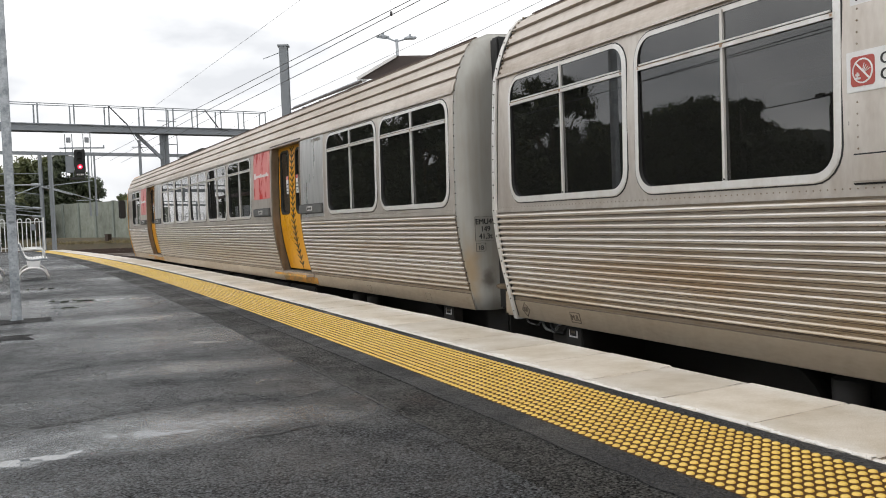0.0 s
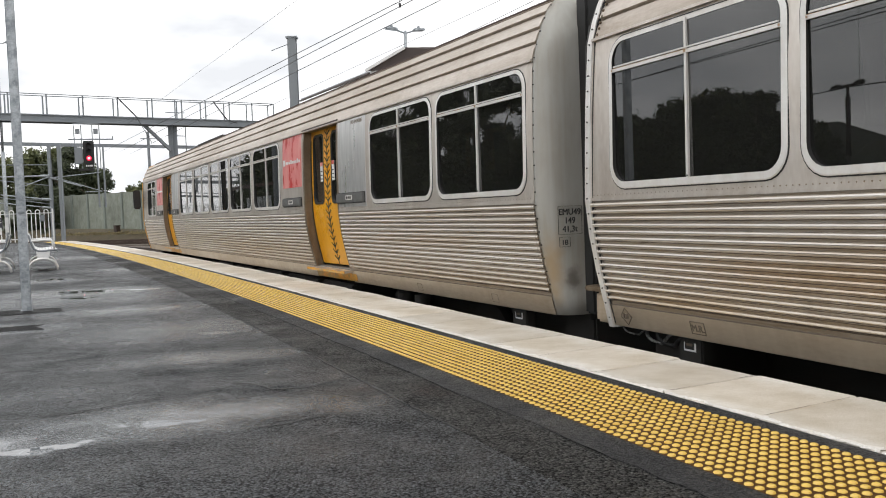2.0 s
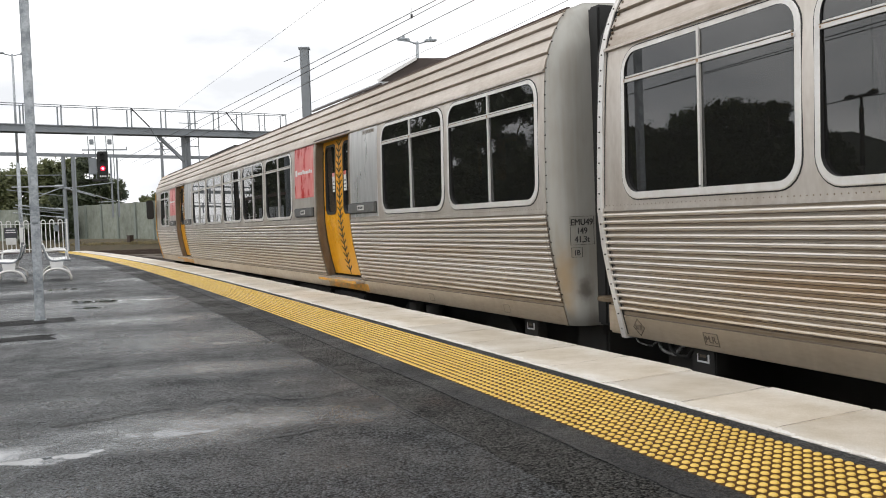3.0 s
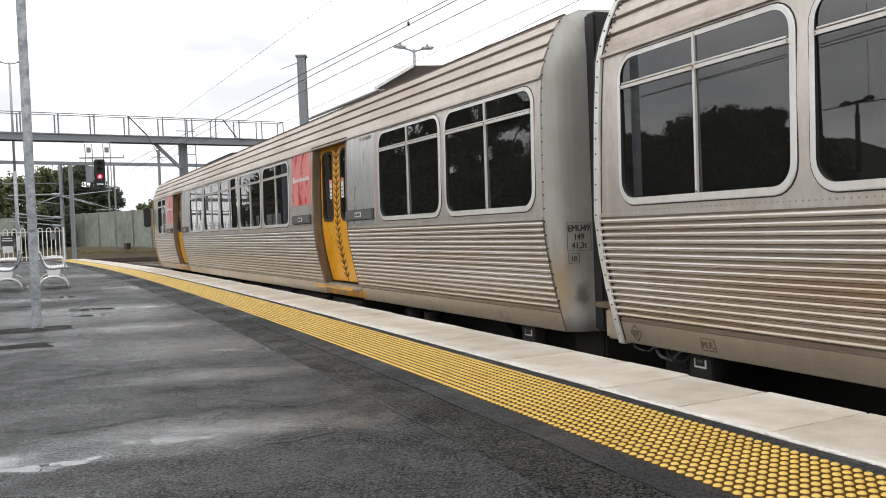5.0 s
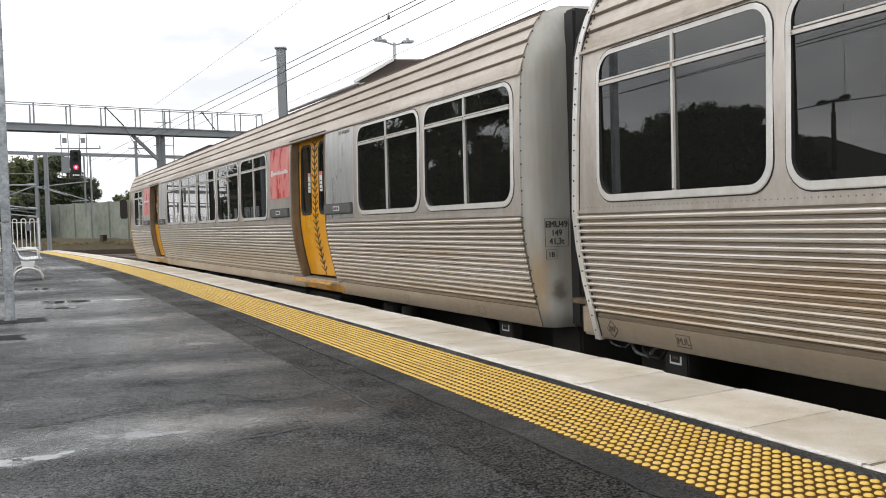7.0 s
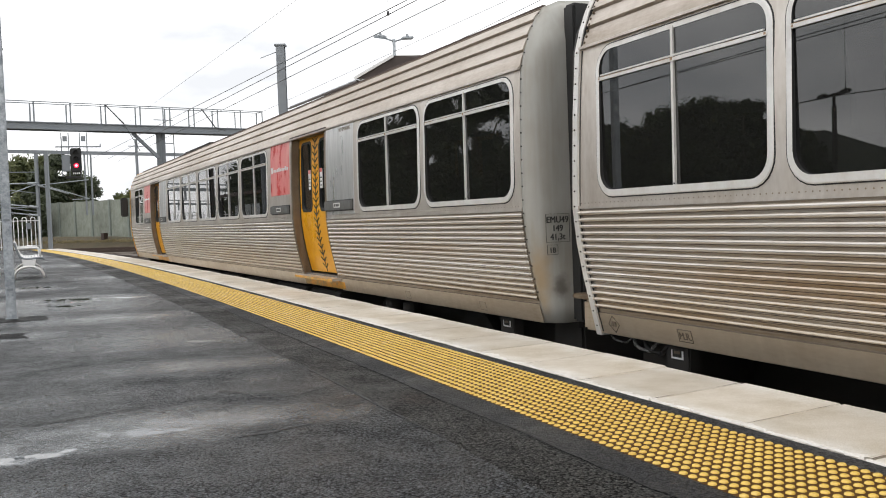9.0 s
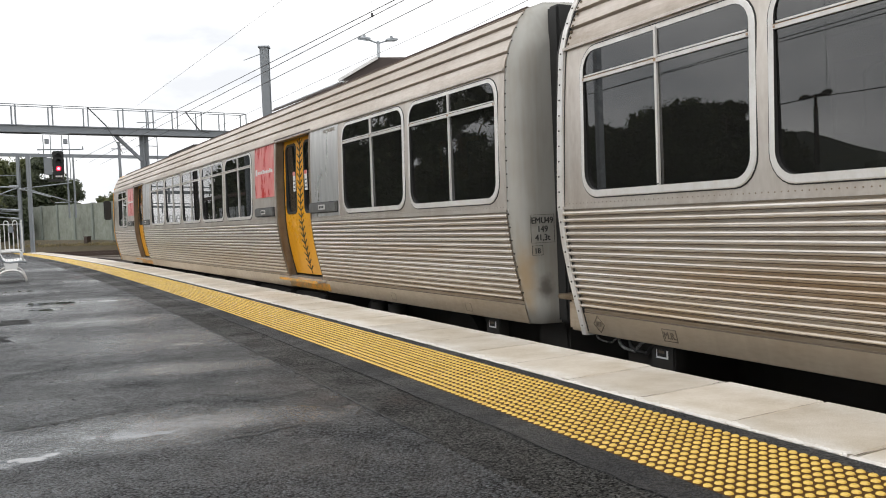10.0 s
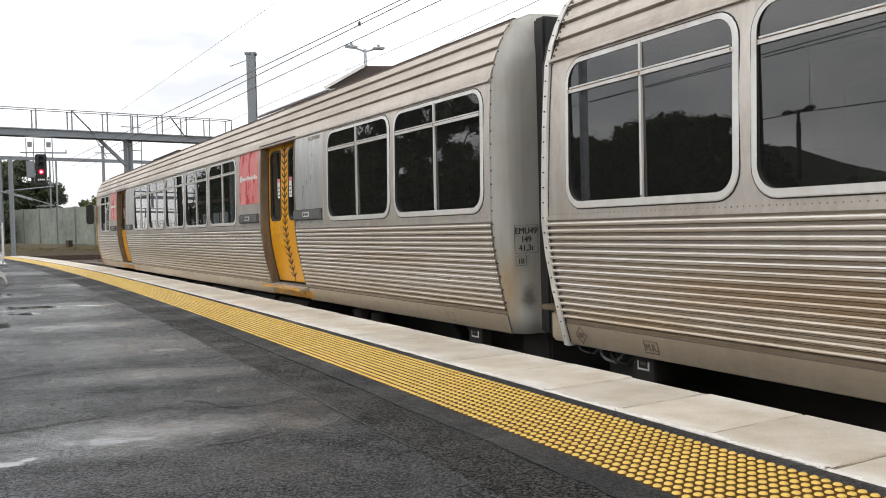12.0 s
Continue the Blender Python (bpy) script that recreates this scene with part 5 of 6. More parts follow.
    for k in range(4):
        bar(bm, (-3.838 - 0.004 * k, y + 0.005, 1.532 - 0.004 * k), (-3.846 - 0.011 * k, y + 0.005, 1.560 - 0.009 * k), 0.002, 0.003)
    part("prohibition_ring", bm, WHITE, sign)
    bm = bmesh.new()
    for zz in (1.545, 1.465):
        for k in range(4):
            box(bm, -4.10 - k * 0.11, -4.02 - k * 0.11, y, y + 0.004, zz, zz + 0.05)
    part("text_bars", bm, LETTER, sign)
    for zz in (1.540, 1.469):
        writing("C", 0.072, LETTER, Matrix.Translation((-3.957, y + 0.003, zz)) @ TEXT_SIDE, sign)
    bm = bmesh.new()
    soft_box(bm, -4.75, -3.755, side_y(1.9) - 0.004, side_y(1.9) + 0.003, 1.835, 1.93, 0.002)
    top = part("number_board", bm, WHITE, car, "white notice strip under the gutter")
    writing("No", 0.07, LETTER, Matrix.Translation((-3.835, side_y(1.85) + 0.004, 1.853)) @ TEXT_SIDE, top)
    wall_box(car, -4.78, -3.782, 1, STEEL, "door_box", "grey steel box beside the door", 1.010, 1.139)
    bm = bmesh.new()
    for k in range(14):
        z = 1.17 + 0.054 * k
        if not 1.42 < z < 1.63:
            bmesh.ops.create_icosphere(bm, subdivisions=1, radius=0.0055, matrix=Matrix.Translation((-3.797, side_y(z) + 0.001, z)))
    tagged(part("rivet_column", bm, STEEL_DIRTY, car), "small dark rivets", kind="stuff")
    build_underframe(car, -L, 0.0, (-3.6, -L + 3.6))
    build_interior(car, -L + 0.4, -0.2)
    for k, (x, drop, r) in enumerate(((-0.40, 0.09, 0.012), (-0.53, 0.09, 0.014), (-0.12, 0.06, 0.007))):
        bm = bmesh.new()
        pts = [(x - 0.16 + 0.32 * i / 10, 1.06 + 0.02 * math.sin(i), 0.03 - drop * math.sin(math.pi * i / 10)) for i in range(11)]
        tube(bm, pts, r)
        part("brake_hose", bm, HOSE if k != 1 else BLACK, car, "looped grey braided hose" if k != 1 else "looped black rubber hose")
    bm = bmesh.new()
    soft_box(bm, -1.16, -0.93, 1.06, 1.10, 0.022, 0.042, 0.006)
    part("cable_tray", bm, HOSE, car, "short grey cable tray under the skirt")
    side_labels(car, (-0.765,), ())
    return car


def car_pose(heading, lateral, s):
    a = radians(heading)
    n, t = Vector((math.cos(a), -math.sin(a), 0)), Vector((math.sin(a), math.cos(a), 0))
    p = n * (lateral + HALF) + t * s
    return pose(p.x, p.y, 0, 0, 0, 90 - heading)


LEADING_POSE = car_pose(-25.0, 3.742, 5.88)
TRAILING_POSE = car_pose(-22.2, 3.475, 5.58)


def rolled(m, d):
    """The pose m moved d metres on along the curve of the track."""
    a = d / (BEND + 1.5)
    return Matrix.Translation(CENTRE) @ Matrix.Rotation(a, 4, "Z") @ Matrix.Translation(-CENTRE) @ m


def motions():
    """The train rolls on the last metre and a third, slowing, and stops at about two seconds."""
    left = ((0.0, 1.335), (0.3, 0.990), (0.6, 0.690), (0.9, 0.440), (1.2, 0.257), (1.5, 0.126), (1.8, 0.040), (2.0, 0.010), (2.2, 0.0), (3.0, 0.0), (12.0, 0.0))
    for car, rest in ((leading_car, LEADING_POSE), (trailing_car, TRAILING_POSE)):
        walk(car, [(t, rolled(rest, d)) for t, d in left])


# ---- things on the platform ----
def build_post():
    """Square galvanised column on a dark asphalt patch."""
    post = tagged(new("platform_post"), "square galvanised steel post standing on the wet platform", "post")
    m = pose(-4.427, 9.785, 0, 0, 0, 24)
    bm = bmesh.new()
    soft_box(bm, -0.048, 0.048, -0.048, 0.048, 0.0, 5.2, 0.011)
    part("shaft", bm, GALV, post, "mottled galvanised square tube")
    for z in (0.32, 1.06):
        bm = bmesh.new()
        soft_box(bm, -0.03, 0.03, -0.061, -0.048, z - 0.012, z + 0.012, 0.003)
        rod(bm, (-0.02, -0.065, z), (-0.02, -0.059, z), 0.01, n=8)
        rod(bm, (0.02, -0.065, z), (0.02, -0.059, z), 0.01, n=8)
        part("bolt_plate", bm, GALV_FAR, post, "dark bolted plate")
    bm = bmesh.new()
    soft_box(bm, -0.064, 0.064, -0.064, 0.064, 0.002, 0.010, 0.003)
    part("base_plate", bm, GALV, post)
    post.matrix_world = m
    for (x0, x1, y0, y1), label in (((-0.42, 0.34, -0.42, 0.12), "dark asphalt patch round the post's foot"), ((-0.75, 0.12, -2.0, -1.6), "dark repaired asphalt patch before the post")):
        # a trowelled patch with an uneven outline
        bm = bmesh.new()
        edge = []
        for (ax, ay), (bx, by) in (((x0, y0), (x1, y0)), ((x1, y0), (x1, y1)), ((x1, y1), (x0, y1)), ((x0, y1), (x0, y0))):
            for k in range(12):
                u = k / 12
                px, py = ax + (bx - ax) * u, ay + (by - ay) * u
                edge.append((px + 0.09 * noise.noise((px * 3, py * 3, 1)) + 0.03 * noise.noise((px * 14, py * 14, 2)), py + 0.12 * noise.noise((px * 3, py * 3, 5)) + 0.03 * noise.noise((px * 14, py * 14, 6))))
        top = [bm.verts.new((x, y, 0.0035)) for x, y in edge]
        low = [bm.verts.new((x * 1.01, y * 1.01, -0.01)) for x, y in edge]
        bm.faces.new(top)
        for k in range(len(edge)):
            bm.faces.new((top[k], low[k], low[(k + 1) % len(edge)], top[(k + 1) % len(edge)]))
        patch = tagged(part("asphalt_patch", bm, PATCH_TAR), label, "patch", kind="structure")
        patch.matrix_world = m


def bench_half(bench, d):
    """One seat of the double bench; d is 1 or -1, the way it faces."""
    path = [(0.16, 0.735), (0.185, 0.72), (0.20, 0.66), (0.23, 0.56), (0.27, 0.46), (0.33, 0.415), (0.42, 0.405), (0.60, 0.42), (0.68, 0.415), (0.70, 0.385)]
    # slats follow the seat's curve
    for (x0, z0), (x1, z1) in zip(path, path[1:]):
        seg = math.hypot(x1 - x0, z1 - z0)
        k = max(1, round(seg / 0.055))
        for i in range(k):
            bm = bmesh.new()
            a, b = (i + 0.08) / k, (i + 0.92) / k
            p, q = (x0 + (x1 - x0) * a, z0 + (z1 - z0) * a), (x0 + (x1 - x0) * b, z0 + (z1 - z0) * b)
            nx, nz = -(q[1] - p[1]) / seg * k, (q[0] - p[0]) / seg * k
            t = 0.012
            ring0 = [(p[0], p[1]), (q[0], q[1]), (q[0] + nx * t, q[1] + nz * t), (p[0] + nx * t, p[1] + nz * t)]
            r0 = [bm.verts.new((d * x, 0.0, z)) for x, z in ring0]
            r1 = [bm.verts.new((d * x, 2.1, z)) for x, z in ring0]
            for j in range(4):
                bm.faces.new((r0[j], r0[(j + 1) % 4], r1[(j + 1) % 4], r1[j]))
            bm.faces.new(r0[::-1])
            bm.faces.new(r1)
            part("slat", bm, WHITE, bench)
    for y in (-0.01, 2.11):
        bm = bmesh.new()
        tube(bm, [(d * x, y, z - 0.012) for x, z in path], 0.02)
        part("seat_bracket", bm, GALV_FAR, bench, "dark cast metal bracket")
        bm = bmesh.new()
        pts = [(d * (0.42 + 0.27 * math.cos(radians(a))), y, 0.01 + 0.235 * math.sin(radians(a)) ** 0.8) for a in range(0, 181, 15)]
        tube(bm, pts, 0.024)
        part("arched_leg", bm, ALU, bench, "arched aluminium leg")
        bm = bmesh.new()
        sec = [(d * 0.33, 0.22), (d * 0.53, 0.235), (d * 0.56, 0.40), (d * 0.30, 0.40)]
        r0 = [bm.verts.new((x, y - 0.012, z)) for x, z in sec]
        r1 = [bm.verts.new((x, y + 0.012, z)) for x, z in sec]
        for j in range(4):
            bm.faces.new((r0[j], r0[(j + 1) % 4], r1[(j + 1) % 4], r1[j]))
        bm.faces.new(r0[::-1])
        bm.faces.new(r1)
        part("leg_web", bm, WHITE, bench)
        bm = bmesh.new()
        arm = [(0.22, 0.60), (0.45, 0.615), (0.58, 0.605), (0.63, 0.57), (0.64, 0.43)]
        tube(bm, [(d * x, y, z) for x, z in arm], 0.02)
        part("armrest", bm, WHITE, bench, "white bent armrest")


def build_bench():
    bench = tagged(new("bench"), "white slatted metal double bench with arched aluminium legs", "bench")
    bench_half(bench, 1)
    bench_half(bench, -1)
    bench.matrix_world = pose(-8.12, 17.75, 0.0, 0, 0, 23.5)


def build_fence():
    """White hoop-topped pickets across the platform's end."""
    fence = tagged(new("fence"), "white hoop-topped steel picket fence at the platform end", "fence")
    origin = Vector((-20.45, 48.9, 0.0))
    m = Matrix.Translation(origin) @ pose(0, 0, 0, 0, 0, 180 + 24)
    n = 34
    for i in range(n):
        bm = bmesh.new()
        x = i * 0.21
        end = i == 0
        w = 0.045 if end else 0.024
        soft_box(bm, x - w, x + w, -w, w, 0.0, 1.74 if end else 1.60, 0.005)
        part("post" if end else "picket", bm, WHITE, fence)
        if i % 2 == 1:
            bm = bmesh.new()
            pts = [(x + 0.105 - 0.105 * math.cos(radians(a)), 0, 1.60 + 0.10 * math.sin(radians(a))) for a in range(0, 181, 20)]
            tube(bm, pts, 0.024, 6)
            part("hoop", bm, WHITE, fence)
    for z in (0.16, 1.52):
        bm = bmesh.new()
        soft_box(bm, 0, n * 0.21, -0.02, 0.02, z - 0.02, z + 0.02, 0.004)
        part("fence_rail", bm, WHITE, fence)
    fence.matrix_world = m
    for x, z, w, hgt, mt, label in ((2.75, 1.05, 0.62, 0.60, SIGN_DARK, "dark notice board with pale unreadable bars"), (0.52, 1.24, 0.24, 0.34, GALV_FAR, "small grey control box hung on the fence")):
        bm = bmesh.new()
        soft_box(bm, x - w / 2, x + w / 2, 0.025, 0.075, z - hgt / 2, z + hgt / 2, 0.01)
        board = tagged(part("notice_board" if w > 0.5 else "control_box", bm, mt), label, "sign" if w > 0.5 else "box")
        if w > 0.5:
            for k, (zz, hh, ww, mm) in enumerate(((0.17, 0.05, 0.44, WHITE), (0.05, 0.05, 0.5, WHITE), (-0.42, 0.36, 0.5, WHITE))):
                bm = bmesh.new()
                soft_box(bm, x - ww / 2, x + ww / 2, 0.074, 0.08, z + zz - hh / 2, z + zz + hh / 2, 0.004)
                part("text_bar", bm, mm, board)
        board.matrix_world = m
    bm = bmesh.new()
    soft_box(bm, 2.15, 2.33, 0.025, 0.06, 0.55, 1.35, 0.01)
    ob = tagged(part("white_board", bm, WHITE), "narrow white board fixed to the fence", "sign")
    ob.matrix_world = m


def build_shelter():
    """A small waiting shelter at the back of the platform, mirrored in the far windows."""
    shelter = tagged(new("platform_shelter"), "dark-roofed waiting shelter with pale panels at the back of the platform", "shelter")
    a, b = Vector((-24.3, 44.1, 0)), Vector((-22.1, 39.3, 0))
    back = Vector((-1.1, -0.5, 0))
    bm = bmesh.new()
    low = [a, b, b + back, a + back]
    ring0 = [bm.verts.new(v + Vector((0, 0, 2.36 + 0.12 * (k > 1)))) for k, v in enumerate(low)]
    ring1 = [bm.verts.new(v + Vector((0, 0, 2.52 + 0.12 * (k > 1)))) for k, v in enumerate(low)]
    for k in range(4):
        bm.faces.new((ring0[k], ring0[(k + 1) % 4], ring1[(k + 1) % 4], ring1[k]))
    bm.faces.new(ring0[::-1])
    bm.faces.new(ring1)
    part("roof", bm, ROOF_EDGE, shelter, "dark brown roof sheet")
    for k in range(4):
        p = a.lerp(b, k / 3)
        bm = bmesh.new()
        bar(bm, p, p + Vector((0, 0, 2.36)), 0.09, 0.09)
        part("post", bm, UNDER, shelter, "dark post")
        if k < 3:
            p, q = a.lerp(b, (k + 0.08) / 3) + back * 0.9, a.lerp(b, (k + 0.92) / 3) + back * 0.9
            bm = bmesh.new()
            bar(bm, p + Vector((0, 0, 1.3)), q + Vector((0, 0, 1.3)), 0.03, 1.3)
            part("panel", bm, SKYLIGHT, shelter, "pale wall panel")


# ---- railway structures ----
GANTRY_DIR = Vector((0.804, 0.595, 0)).normalized()
GANTRY_SIDE = Vector((-GANTRY_DIR.y, GANTRY_DIR.x, 0))
GANTRY_0 = Vector((-15.94, 48.88, 0))


def on_gantry(u, v, z):
    p = GANTRY_0 + GANTRY_DIR * u + GANTRY_SIDE * v
    return Vector((p.x, p.y, z))


def build_gantry():
    g = tagged(new("signal_gantry"), "grey steel signal gantry with a railed walkway over the tracks", "gantry")
    u0, u1 = -13.2, 8.39
    for v in (0.0, 0.75):
        bm = bmesh.new()
        for z, hh, ww in ((6.11, 0.03, 0.16), (6.275, 0.30, 0.03), (6.44, 0.03, 0.16)):
            bar(bm, on_gantry(u0, v, z), on_gantry(u1 + 0.3, v, z), ww, hh)
        part("girder", bm, GALV_FAR, g)
        bm = bmesh.new()
        rod(bm, on_gantry(u0, v, 7.50), on_gantry(u1, v, 7.50), 0.024, n=6)
        part("handrail", bm, GALV_FAR, g)
        for u in [-4.27 - 1.8 * k for k in range(5)] + [-2.49, -0.71, 1.14, 2.79, 4.18, 5.60, 7.01, 8.39]:
            bm = bmesh.new()
            bar(bm, on_gantry(u, v, 6.44), on_gantry(u, v, 7.50), 0.06, 0.06)
            part("rail_post", bm, GALV_FAR, g)
    bm = bmesh.new()
    bar(bm, on_gantry(u0, 0.375, 6.47), on_gantry(u1, 0.375, 6.47), 0.72, 0.04)
    part("walkway", bm, GALV_FAR, g)
    bm = bmesh.new()
    rod(bm, on_gantry(u1, 0, 7.5), on_gantry(u1, 0.75, 7.5), 0.024, n=6)
    part("end_rail", bm, GALV_FAR, g)
    for u in (2.35, -12.3):
        bm = bmesh.new()
        for d in (-0.12, 0.12):
            bar(bm, on_gantry(u + d, 0.375, -1.2), on_gantry(u + d, 0.375, 6.1), 0.04, 0.26)
        bar(bm, on_gantry(u, 0.375, -1.2), on_gantry(u, 0.375, 6.1), 0.32, 0.05)
        part("column", bm, GALV_FAR, g)
        bm = bmesh.new()
        bar(bm, on_gantry(u - 1.55, 0.375, 6.08), on_gantry(u - 0.15, 0.375, 4.75), 0.16, 0.16)
        part("knee_brace", bm, GALV_FAR, g)
    # drop tubes and stays
    for u, du, zz in ((-0.75, 1.75, 5.1), (4.6, 1.4, 6.3)):
        bm = bmesh.new()
        rod(bm, on_gantry(u, -0.1, 7.48), on_gantry(u + du * 0.55, -0.1, 6.5), 0.035, n=6)
        rod(bm, on_gantry(u + du * 0.55, -0.1, 6.5), on_gantry(u + du, -0.1, zz), 0.016, n=6)
        part("insulated_stay", bm, CABLE, g)
    bm = bmesh.new()
    rod(bm, on_gantry(2.75, 0.9, 4.6), on_gantry(2.75, 0.9, 7.6), 0.035, n=6)
    for z in (5.0, 5.6, 6.9):
        rod(bm, on_gantry(2.2, 0.9, z), on_gantry(3.3, 0.9, z), 0.025, n=6)
    rod(bm, on_gantry(3.3, 0.9, 4.6), on_gantry(3.3, 0.9, 6.1), 0.025, n=6)
    part("wire_frame", bm, GALV_FAR, g)


def build_signal():
    """Two-aspect colour light hung in a cage below the gantry, red shown."""
    s = tagged(new("railway_signal"), "black railway signal head showing a red light, hung below the gantry", "signal")
    c = Vector((-16.5, 44.0, 0))
    yaw = math.degrees(math.atan2(c.y, c.x)) - 90
    m = Matrix.Translation(c) @ pose(0, 0, 0, 0, 0, yaw)
    bm = bmesh.new()
    soft_box(bm, -0.25, 0.25, -0.05, 0.05, 3.72, 4.86, 0.04)
    part("backboard", bm, BLACK, s, "black backboard")
    for z in (4.62, 4.33, 4.02):
        bm = bmesh.new()
        n = 14
        pts = [radians(-20 + 220 * i / n) for i in range(n + 1)]
        for a, b in zip(pts, pts[1:]):
            for r0, y0, r1, y1 in ((0.125, -0.05, 0.125, -0.26),):
                vs = [bm.verts.new((r0 * math.cos(a), y0, z + r0 * math.sin(a))), bm.verts.new((r0 * math.cos(b), y0, z + r0 * math.sin(b))),
                      bm.verts.new((r1 * math.cos(b), y1, z + r1 * math.sin(b))), bm.verts.new((r1 * math.cos(a), y1, z + r1 * math.sin(a)))]
                bm.faces.new(vs)
        part("hood", bm, BLACK, s)
        bm = bmesh.new()
        rod(bm, (0, -0.05, z), (0, -0.075, z), 0.115, n=18)
        lens = part("lens", bm, RED_LIGHT if z < 4.2 else BLACK, s, "glowing red lens" if z < 4.2 else "dark unlit lens")
        if z < 4.2:
            bm = bmesh.new()
            rod(bm, (0, -0.075, z), (0, -0.082, z), 0.062, n=14)
            part("lens_core", bm, RED_CORE, lens, "brightest middle of the red lens")
    bm = bmesh.new()
    soft_box(bm, -0.20, 0.20, -0.06, 0.0, 3.58, 3.72, 0.01)
    for k in range(4):
        box(bm, -0.15 + k * 0.08, -0.10 + k * 0.08, -0.066, -0.058, 3.61, 3.69, mat=1)
    part("number_plate", bm, [BLACK, WHITE], s, "small dark plate with pale bars")
    bm = bmesh.new()
    soft_box(bm, -0.62, -0.27, 0.0, 0.25, 3.75, 4.55, 0.03)
    part("relay_box", bm, GALV_FAR, s, "grey equipment box")
    bm = bmesh.new()
    soft_box(bm, -0.5, 0.2, -0.1, 0.35, 3.42, 3.52, 0.02)
    part("foot_platform", bm, BLACK, s)
    bm = bmesh.new()
    for x in (-0.62, -0.30, 0.20, 0.52):
        bar(bm, (x, 0.15, 3.5), (x, 0.15, 5.62), 0.045, 0.045)
    for z in (4.95, 5.7):
        bar(bm, (-0.66, 0.15, z), (0.56, 0.15, z), 0.05, 0.05)
    for x in (-0.46, 0.36):
        soft_box(bm, x - 0.1, x + 0.1, 0.1, 0.2, 5.2, 5.45, 0.01)
    bar(bm, (-0.9, 0.05, 4.93), (1.15, 0.05, 4.93), 0.06, 0.06)
    bar(bm, (1.12, 0.05, 4.93), (1.12, 0.05, 5.08), 0.05, 0.05)
    part("hanging_cage", bm, GALV_FAR, s, "grey steel hanging ladder cage")
    s.matrix_world = m


def build_far_portal():
    p = tagged(new("catenary_portal"), "grey tubular overhead-wire portal beam on slim columns", "portal")
    a, b = Vector((-36.0, 57.8, 6.6)), Vector((-12.0, 78.7, 6.6))
    bm = bmesh.new()
    bar(bm, a, b, 0.22, 0.24)
    part("beam", bm, GALV_FAR, p)
    for x, y, w in ((-26.6, 65.3, 0.24),):
        bm = bmesh.new()
        bar(bm, (x, y, -1.3), (x, y, 6.6), w, w)
        part("column", bm, GALV_FAR, p)
    for x, y in ((-24.6, 67.2), (-24.25, 67.5)):
        bm = bmesh.new()
        bar(bm, (x, y, 2.0), (x, y, 6.5), 0.1, 0.1)
        part("drop_post", bm, GALV_FAR, p)
    bm = bmesh.new()
    rod(bm, (-24.4, 67.3, 4.6), (-27.0, 64.9, 4.2), 0.04, n=6)
    rod(bm, (-24.4, 67.3, 3.2), (-26.7, 65.1, 4.15), 0.035, n=6)
    rod(bm, (-24.4, 67.3, 3.2), (-25.3, 66.4, 3.15), 0.035, n=6)
    part("registration_arm", bm, GALV, p, "pale bracket arm")


def build_distant_portal(a, b):
    """A portal beam of the crossing line, mirrored in the far windows."""
    p = tagged(new("catenary_portal"), "distant grey overhead-wire portal beam on slim columns", "portal")
    a, b = Vector(a), Vector(b)
    for dz, r in ((0.0, 0.48), (0.85, 0.20)):
        bm = bmesh.new()
        bar(bm, a + Vector((0, 0, dz)), b + Vector((0, 0, dz)), r, r)
        part("beam", bm, GALV_FAR, p)
    for k in range(5):
        q = a.lerp(b, k / 4)
        bm = bmesh.new()
        bar(bm, (q.x, q.y, -1.3 if k % 2 == 0 else q.z - 1.6), (q.x, q.y, q.z + 0.9), 0.26, 0.26)
        part("column" if k % 2 == 0 else "drop_post", bm, GALV_FAR, p)


def build_mast(x, y, z1, arms, name_label, w=0.24):
    """An overhead-wire mast with bracket arms to its side."""
    m = tagged(new("catenary_mast"), name_label, "mast", "overhead-wire masts")
    bm = bmesh.new()
    t = w * 0.5
    for d in (-t, t):
        box(bm, x - t, x + t, y + d - 0.02, y + d + 0.02, -1.3, z1)
    box(bm, x - 0.015, x + 0.015, y - t, y + t, -1.3, z1)
    part("column", bm, GALV_FAR if x > -8 or y > 45 else UNDER, m)
    bm = bmesh.new()
    box(bm, x - t - 0.05, x + t + 0.05, y - t - 0.05, y + t + 0.05, z1, z1 + 0.06)
    part("cap", bm, GALV_FAR, m)
    for z, dx, dy, dz in arms:
        bm = bmesh.new()
        rod(bm, (x, y, z), (x + dx, y + dy, z + dz), 0.045 if w != 0.30 else 0.014, n=6)
        part("bracket_arm", bm, GALV_FAR, m)
    return m


def build_bracket_arms():
    """Pale cantilever tubes that carry the wires beside the far mast."""
    g = tagged(new("cantilever_arms"), "pale grey cantilever tubes on the far overhead-wire mast", "bracket")
    x, y = -32.8, 78.4
    for z0, z1, reach, r in ((5.05, 5.0, 3.6, 0.06), (4.9, 4.1, -2.2, 0.05), (3.0, 3.5, 3.4, 0.055), (2.3, 2.85, 3.6, 0.045), (5.0, 4.2, 1.8, 0.045), (2.95, 3.05, 2.0, 0.03)):
        bm = bmesh.new()
        rod(bm, (x, y - 0.1, z0), (x - reach, y - 0.1 - reach * 0.55, z1), r, n=8)
        rod(bm, (x, y - 0.1, z0), (x - reach * 0.18, y - 0.1 - reach * 0.10, z0 + (z1 - z0) * 0.18), r * 1.9, n=8)
        part("arm", bm, GALV, g)


